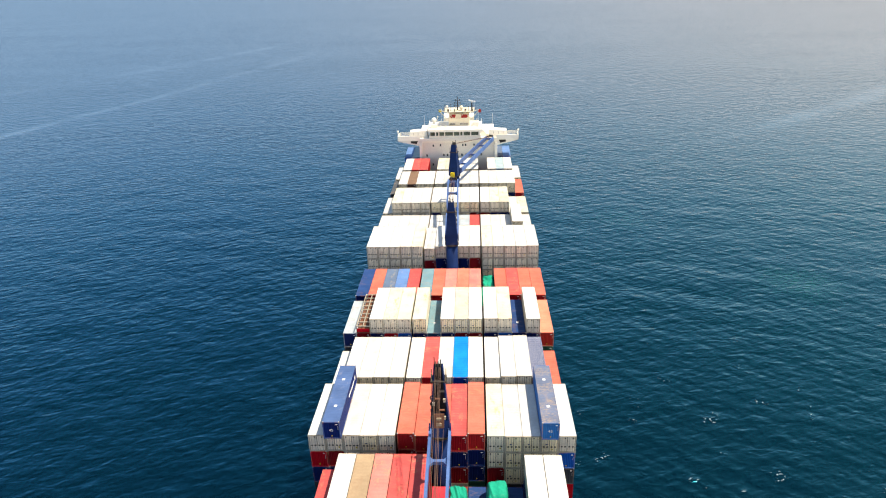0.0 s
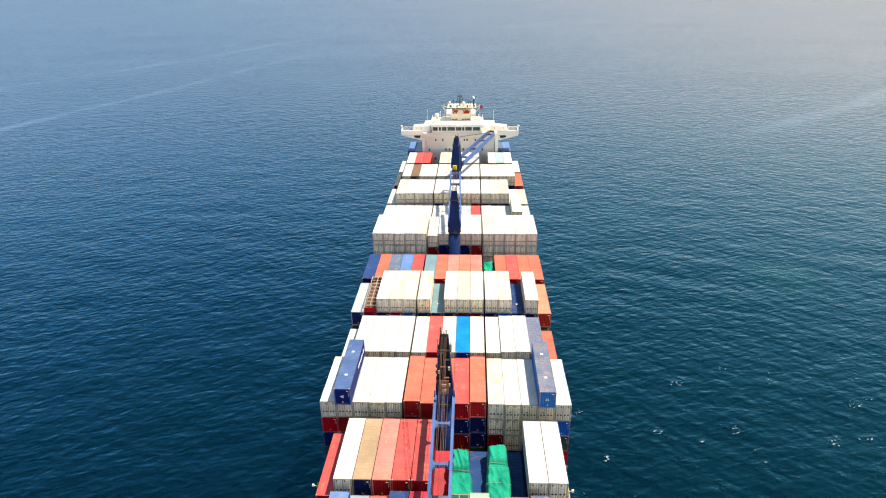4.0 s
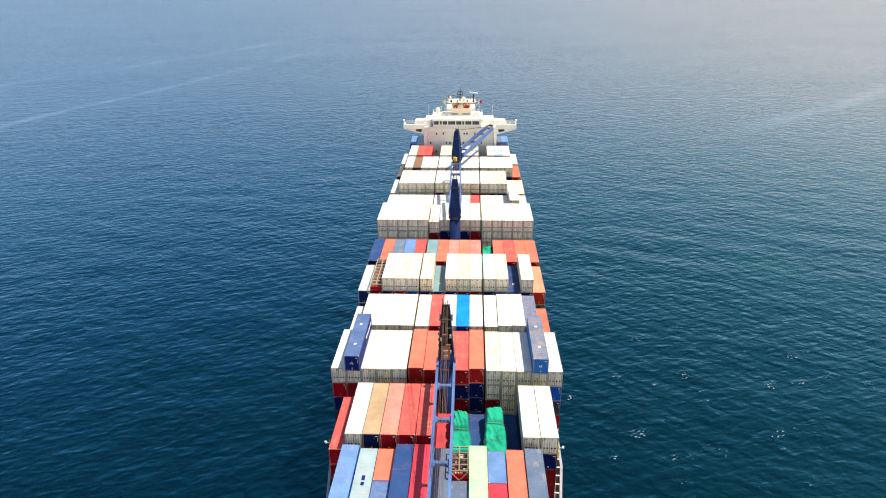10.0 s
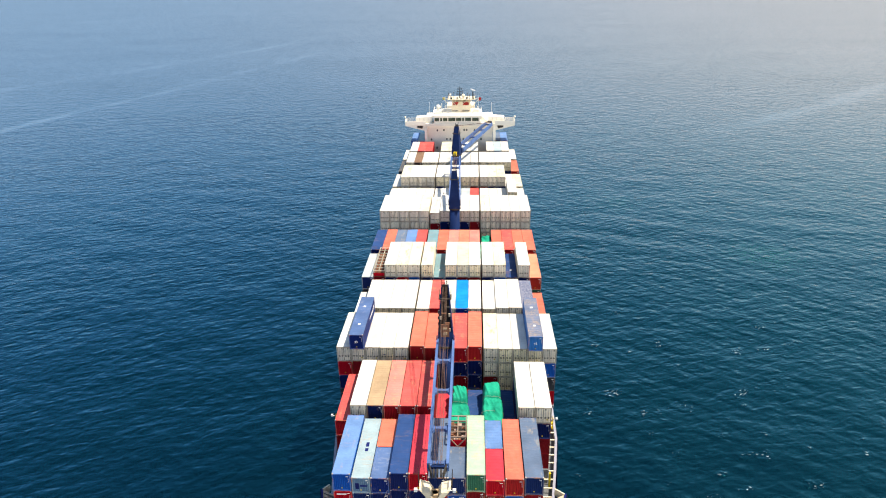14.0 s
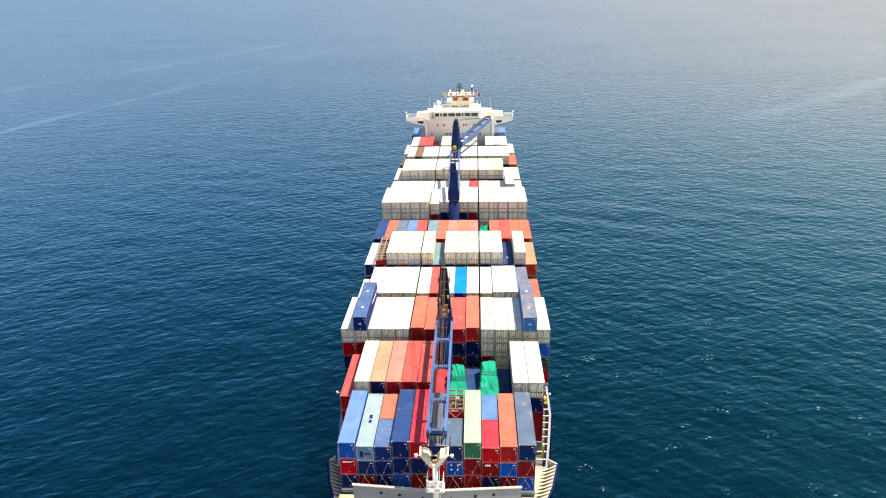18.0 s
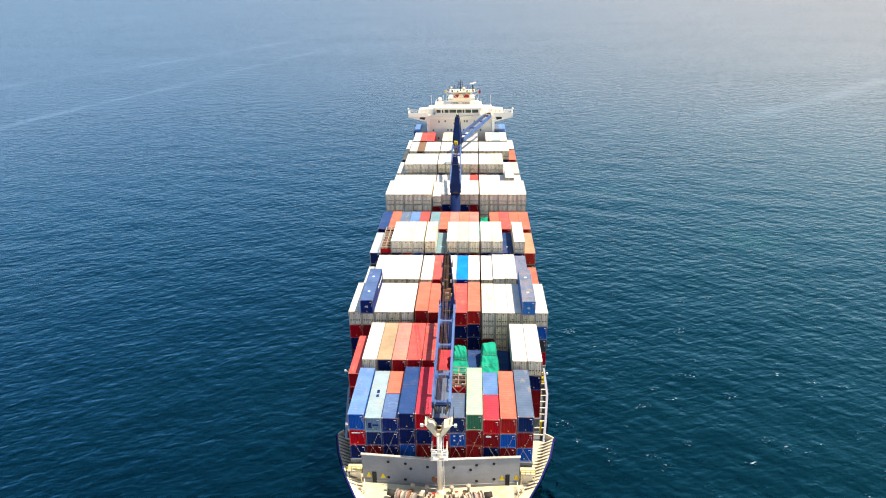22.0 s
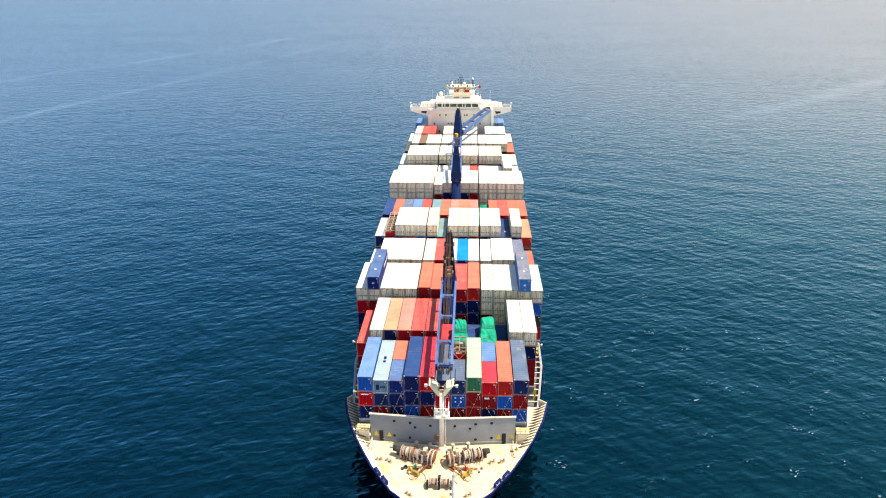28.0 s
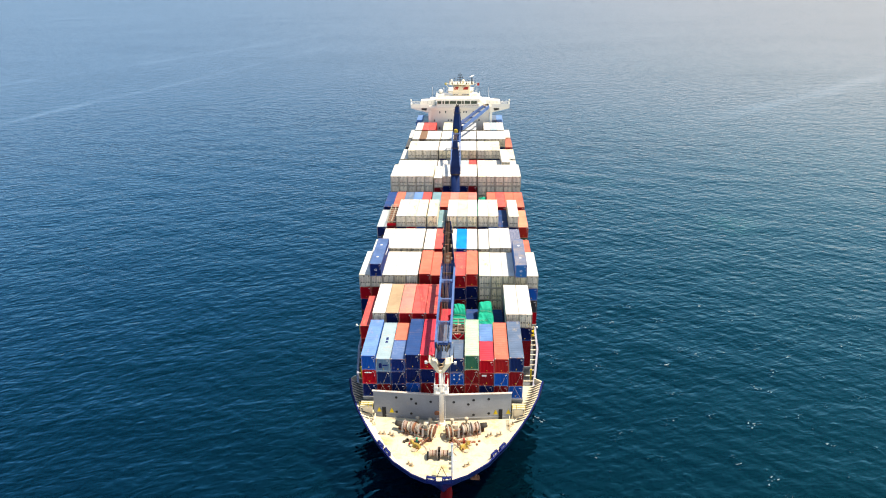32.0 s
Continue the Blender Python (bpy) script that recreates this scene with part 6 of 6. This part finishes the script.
    P("bed_plate", Build().hexa([A(0.0, 14.004), A(1.0, 14.004), (A(1)[0], A(1)[1] + 0.8, 14.004), (A(0)[0], A(0)[1] + 0.8, 14.004)], [A(0.0, 14.16), A(1.0, 14.16), (A(1)[0], A(1)[1] + 0.8, 14.16), (A(0)[0], A(0)[1] + 0.8, 14.16)]), RUST)
    return t


windlass(-1)
windlass(1)


def bow_winch():
    o = (0, -9.9, 14.0)
    t = thing("mooring_winch", *o, "grey-brown mooring winch with two roped drums", "winch", "foredeck winches")
    P = lambda nm, b, m, lb="", sm=False, par=None: part(nm, b, m, par or t, lb, sm)
    P("shaft", Build().tube((-2.0, 0, 0.95), (2.0, 0, 0.95), 0.13, n=10), FRAME_COL)
    drum(P, (-1.6, 0, 0.95), (-0.3, 0, 0.95), 0.5, 0.85, PINKROPE, "rope_drum", "dark drum under pale rope")
    drum(P, (0.2, 0, 0.95), (1.5, 0, 0.95), 0.5, 0.85, PINKROPE, "rope_drum", "dark drum under pale rope")
    for x in (-1.85, -0.05, 1.75):
        P("bearing_stand", Build().hexa([(x - 0.12, -0.7, 0), (x + 0.12, -0.7, 0), (x + 0.12, 0.7, 0), (x - 0.12, 0.7, 0)], [(x - 0.1, -0.2, 1.15), (x + 0.1, -0.2, 1.15), (x + 0.1, 0.2, 1.15), (x - 0.1, 0.2, 1.15)]), IRON)
    P("gear_case", Build().box(-0.25, 0.2, 0.3, 1.1, 0, 1.3), IRON)
    return t


bow_winch()


def deck_fittings():
    boll = None
    for x, y in ((-9.9, -4.5), (-8.3, -4.8), (-4.5, -11.7), (4.4, -11.6), (8.1, -4.5), (9.7, -4.3), (-11.9, -1.9), (11.9, -1.6)):
        if boll is None:
            boll = thing("bollard", x, y, 14.0, "twin grey mooring bollards on the foredeck", "bollard", "foredeck bollards")
            part("base", Build().box(-0.6, 0.6, -0.22, 0.22, 0, 0.1), TANSTEEL, boll)
            for sx in (-0.34, 0.34):
                part("post", Build().tube((sx, 0, 0.1), (sx, 0, 0.62), 0.15, 0.15, 12).tube((sx, 0, 0.62), (sx, 0, 0.69), 0.2, 0.2, 12), DULLCREAM, boll)
        else:
            copy_thing(boll, pose(x, y, 14.0, 0, 0, 35 if x > 0 else -35))
    vent = None
    for x, y in ((-4.15, -1.5), (-1.95, -1.9), (1.75, -1.9), (4.25, -1.5)):
        if vent is None:
            vent = thing("mushroom_vent", x, y, 14.0, "cream mushroom ventilator beside the breakwater", "ventilator", "foredeck vents")
            part("stem", Build().tube((0, 0, 0), (0, 0, 1.1), 0.2, 0.18, 12), DULLCREAM, vent, "", True)
            part("cap", Build().tube((0, 0, 1.1), (0, 0, 1.3), 0.36, 0.32, 14).tube((0, 0, 1.3), (0, 0, 1.42), 0.32, 0.12, 14), DULLCREAM, vent)
        else:
            copy_thing(vent, pose(x, y, 14.0))
    fl = None
    for x, y, rz in ((-9.6, -8.35, -56), (-8.3, -10.05, -54), (8.75, -10.0, 54), (10.1, -8.3, 56), (-0.95, -15.75, -12), (1.45, -15.75, 12)):
        if fl is None:
            fl = thing("roller_fairlead", x, y, 14.85, "blue roller fairlead set into the bulwark rail", "fairlead", "bow fairleads")
            fl.rotation_euler = (0, 0, radians(rz))
            part("housing", Build().box(-0.75, 0.75, -0.22, 0.22, -0.5, -0.1).box(-0.75, -0.58, -0.22, 0.22, -0.1, 0.5).box(0.58, 0.75, -0.22, 0.22, -0.1, 0.5), HULL, fl)
            part("top_bar", Build().box(-0.75, 0.75, -0.2, 0.2, 0.5, 0.62), HULL, fl)
            for sx in (-0.32, 0.32):
                part("roller", Build().tube((sx, 0, -0.1), (sx, 0, 0.5), 0.16, n=10), MARK, fl)
        else:
            copy_thing(fl, pose(x, y, 14.85, 0, 0, rz))
    jm = thing("bow_light_post", 2.2, -14.2, 14.0, "slim white light post near the bow tip", "light post")
    part("post", Build().tube((0, 0, 0), (0, 0, 6.6), 0.2, 0.13, 10), MARK, jm)
    for z in (1.6, 2.6, 4.3):
        part("post_bracket", Build().box(-0.55, -0.1, -0.08, 0.08, z, z + 0.35), DULLCREAM, jm)
    part("lamp", Build().box(-0.2, 0.2, -0.2, 0.2, 6.2, 6.6), MARK, jm)
    part("crossbar", Build().box(-0.1, 0.7, -0.05, 0.05, 3.2, 3.3), MARK, jm)
    fr = thing("tripod_stand", 0.6, -14.2, 14.0, "thin grey triangular stand at the bow", "stand")
    for sx in (-1, 1):
        part("leg", Build().tube((sx * 0.8, 0, 0), (0, 0, 2.1), 0.05, n=6), IRON, fr)
    part("foot_bar", Build().tube((-0.8, 0, 0.05), (0.8, 0, 0.05), 0.05, n=6), IRON, fr)
    for s in (-1, 1):
        st = thing("side_platform", s * 13.2, 0.6, 14.0, "cream access platform with yellow rails beside the breakwater", "platform", "breakwater platforms")
        part("deck_plate", Build().box(-1.1, 1.1, -0.6, 1.0, 2.0, 2.12), DECK, st)
        part("box_locker", Build().box(-0.8, 0.8, 0.0, 0.8, 0, 1.95), CREAM, st)
        for px in (-1.0, 1.0):
            part("support", Build().box(px - 0.07, px + 0.07, -0.55, -0.41, 0, 2.0), CREAM, st)
        rail_pieces(st, [(-1.1, -0.6, 2.12), (1.1, -0.6, 2.12)], 0.9, 2, 0.05, 0.7, YELLOW, "yellow handrail")
        rl = thing("deck_rail", s * 12.4, -1.0, 14.0, "cream tubular handrail around a deck ladder", "handrail", "foredeck handrails")
        rail_pieces(rl, [(-0.8 * s, 0.6, 0), (-0.8 * s, -1.8, 0), (0.1 * s, -2.8, 0)], 1.1, 3, 0.04, 0.9, CREAM)
        part("ladder_rail", Build().tube((0.3 * s, 0.8, 0), (0.3 * s, -1.0, 1.7), 0.05, n=6).tube((0.3 * s, -1.0, 1.7), (-0.3 * s, -1.9, 1.7), 0.05, n=6), CREAM, rl)
        fl2 = thing("side_floodlight", s * 16.6, 20.0, 20.3, "white floodlight on an arm beside the stack", "floodlight", "side floodlights")
        part("arm", Build().tube((0, 0, 0), (s * 1.2, -0.2, 0.35), 0.06, n=6), MARK, fl2)
        part("lamp", Build().box(s * 1.25 - 0.14, s * 1.25 + 0.14, -0.35, -0.05, 0.25, 0.55), MARK, fl2)
        part("stem", Build().tube((0, 0, -9.0), (0, 0, 0.1), 0.07, n=6), CREAM, fl2)
        for dz in (-1.6, -0.7):
            part("yellow_step", Build().box(min(0, s * 0.7), max(0, s * 0.7), -0.35, 0.35, dz, dz + 0.1), YELLOW, fl2, "yellow steel step")
        part("yellow_guard", Build().tube((s * 0.7, -0.35, -1.6), (s * 0.7, -0.35, 0.4), 0.05, n=6).tube((s * 0.7, -0.35, 0.4), (s * 0.7, 0.35, 0.4), 0.05, n=6).tube((s * 0.7, 0.35, 0.4), (s * 0.7, 0.35, -1.6), 0.05, n=6), YELLOW, fl2, "yellow guard rail")
        # side walkway: rail, frames, lashing posts
        wk = thing("side_walkway", s * 18.2, 40, 11.2, "cream side walkway with rails and stay frames along the deck edge", "walkway", "side walkways")
        pts = [(16.6, 10.8), (17.6, 17), (18.7, 25), (18.9, 34), (18.9, 60), (18.9, 110), (18.9, 158)]
        part("rail", shifted(rail_run([(s * x, y, 11.2) for x, y in pts], 1.1, 3, 0.04, 1.8), (s * 18.2, 40, 11.2)), MARK, wk)
        plate = Build()
        for (xa, ya), (xb, yb) in zip(pts[:4], pts[1:5]):
            yb = min(yb, 46.0)
            plate.hexa([(s * xa, ya, 11.2), (s * xb, yb, 11.2), (s * (xb - 0.08), yb, 11.2), (s * (xa - 0.08), ya, 11.2)],
                       [(s * (xa + 0.3), ya, 12.45), (s * (xb + 0.3), yb, 12.45), (s * (xb - 0.1), yb, 12.45), (s * (xa - 0.1), ya, 12.45)])
        part("side_bulwark", shifted(plate, (s * 18.2, 40, 11.2)), SIDEGREY, wk, "pale grey side bulwark plate")
        for k in range(18):
            y = 11.8 + k * 1.85
            x = float(np.interp(y, [p[1] for p in pts], [p[0] for p in pts]))
            b = Build().beam((s * x, y, 12.3), (s * (x - 1.9), y + 0.25, 12.1), 0.2, 0.14).beam((s * (x - 0.06), y, 11.2), (s * (x - 0.06), y, 12.35), 0.14, 0.14)
            part("stay_frame", shifted(b, (s * 18.2, 40, 11.2)), CREAM, wk)
        for y in (14.9, 29.2, 30.6):
            part("lashing_post", shifted(Build().box(s * 16.6 - 0.15, s * 16.6 + 0.15, y - 0.15, y + 0.15, 11.2, 14.2 if y < 16 else 17.5), (s * 18.2, 40, 11.2)), YELLOW if y < 16 else CREAM, wk)
    an = thing("anchor", 5.95, -8.1, 9.2, "rusty stockless anchor housed in the bow", "anchor")
    part("shank", Build().beam((0, 0, 0), (-0.2, 0.5, -1.4), 0.3, 0.3), RUST, an)
    part("crown", Build().beam((-0.9, 0.5, -1.4), (0.5, 0.5, -1.4), 0.4, 0.5), RUST, an)
    for k in (-1, 1):
        part("fluke", Build().hexa([(-0.2 + k * 0.6 - 0.18, 0.3, -1.5), (-0.2 + k * 0.6 + 0.18, 0.3, -1.5), (-0.2 + k * 0.6 + 0.18, 0.7, -1.5), (-0.2 + k * 0.6 - 0.18, 0.7, -1.5)],
                                   [(-0.15 + k * 0.5 - 0.06, 0.1, -0.5), (-0.15 + k * 0.5 + 0.06, 0.1, -0.5), (-0.15 + k * 0.5 + 0.06, 0.25, -0.5), (-0.15 + k * 0.5 - 0.06, 0.25, -0.5)]), RUST, an)


deck_fittings()


def lashings():
    """Crossed lashing rods over the lower tiers of the forward stack."""
    base = BASE_A
    for c in range(3, 14):
        x0 = col_x(c) + 0.1
        for k, (xa, xb, zt) in enumerate(((x0, x0 + 2.2, 2 * H), (x0 + 2.2, x0 + 0.6, H))):
            if (c + k) % 4 == 3:
                continue
            rod = tagged(new("lashing_rod", Build().tube((0, 0, 0), (xb - xa, 0.32, zt), 0.022, n=5).tube((0, 0, 0.0), ((xb - xa) * 0.12, 0.038, zt * 0.12), 0.06, n=6).mesh("lashing_rod", FRAME_COL)),
                         "thin steel lashing rod slanting across stacked containers", "lashing rod", "lashing rods")
            rod.location = (xa, 1.6, base)


lashings()


def motions():
    # the waves run past the anchored ship; the radar bar turns
    walk(sea, [(0, pose(0, 0, 0)), (16, pose(-11, 27, 0)), (32, pose(-22, 54, 0))])
    walk(radar, [(0.5 * k, pose(4.4, 163, 46.75, 0, 0, 90 - 142.4 * (0.5 * k - 0.25))) for k in range(65)])


motions()
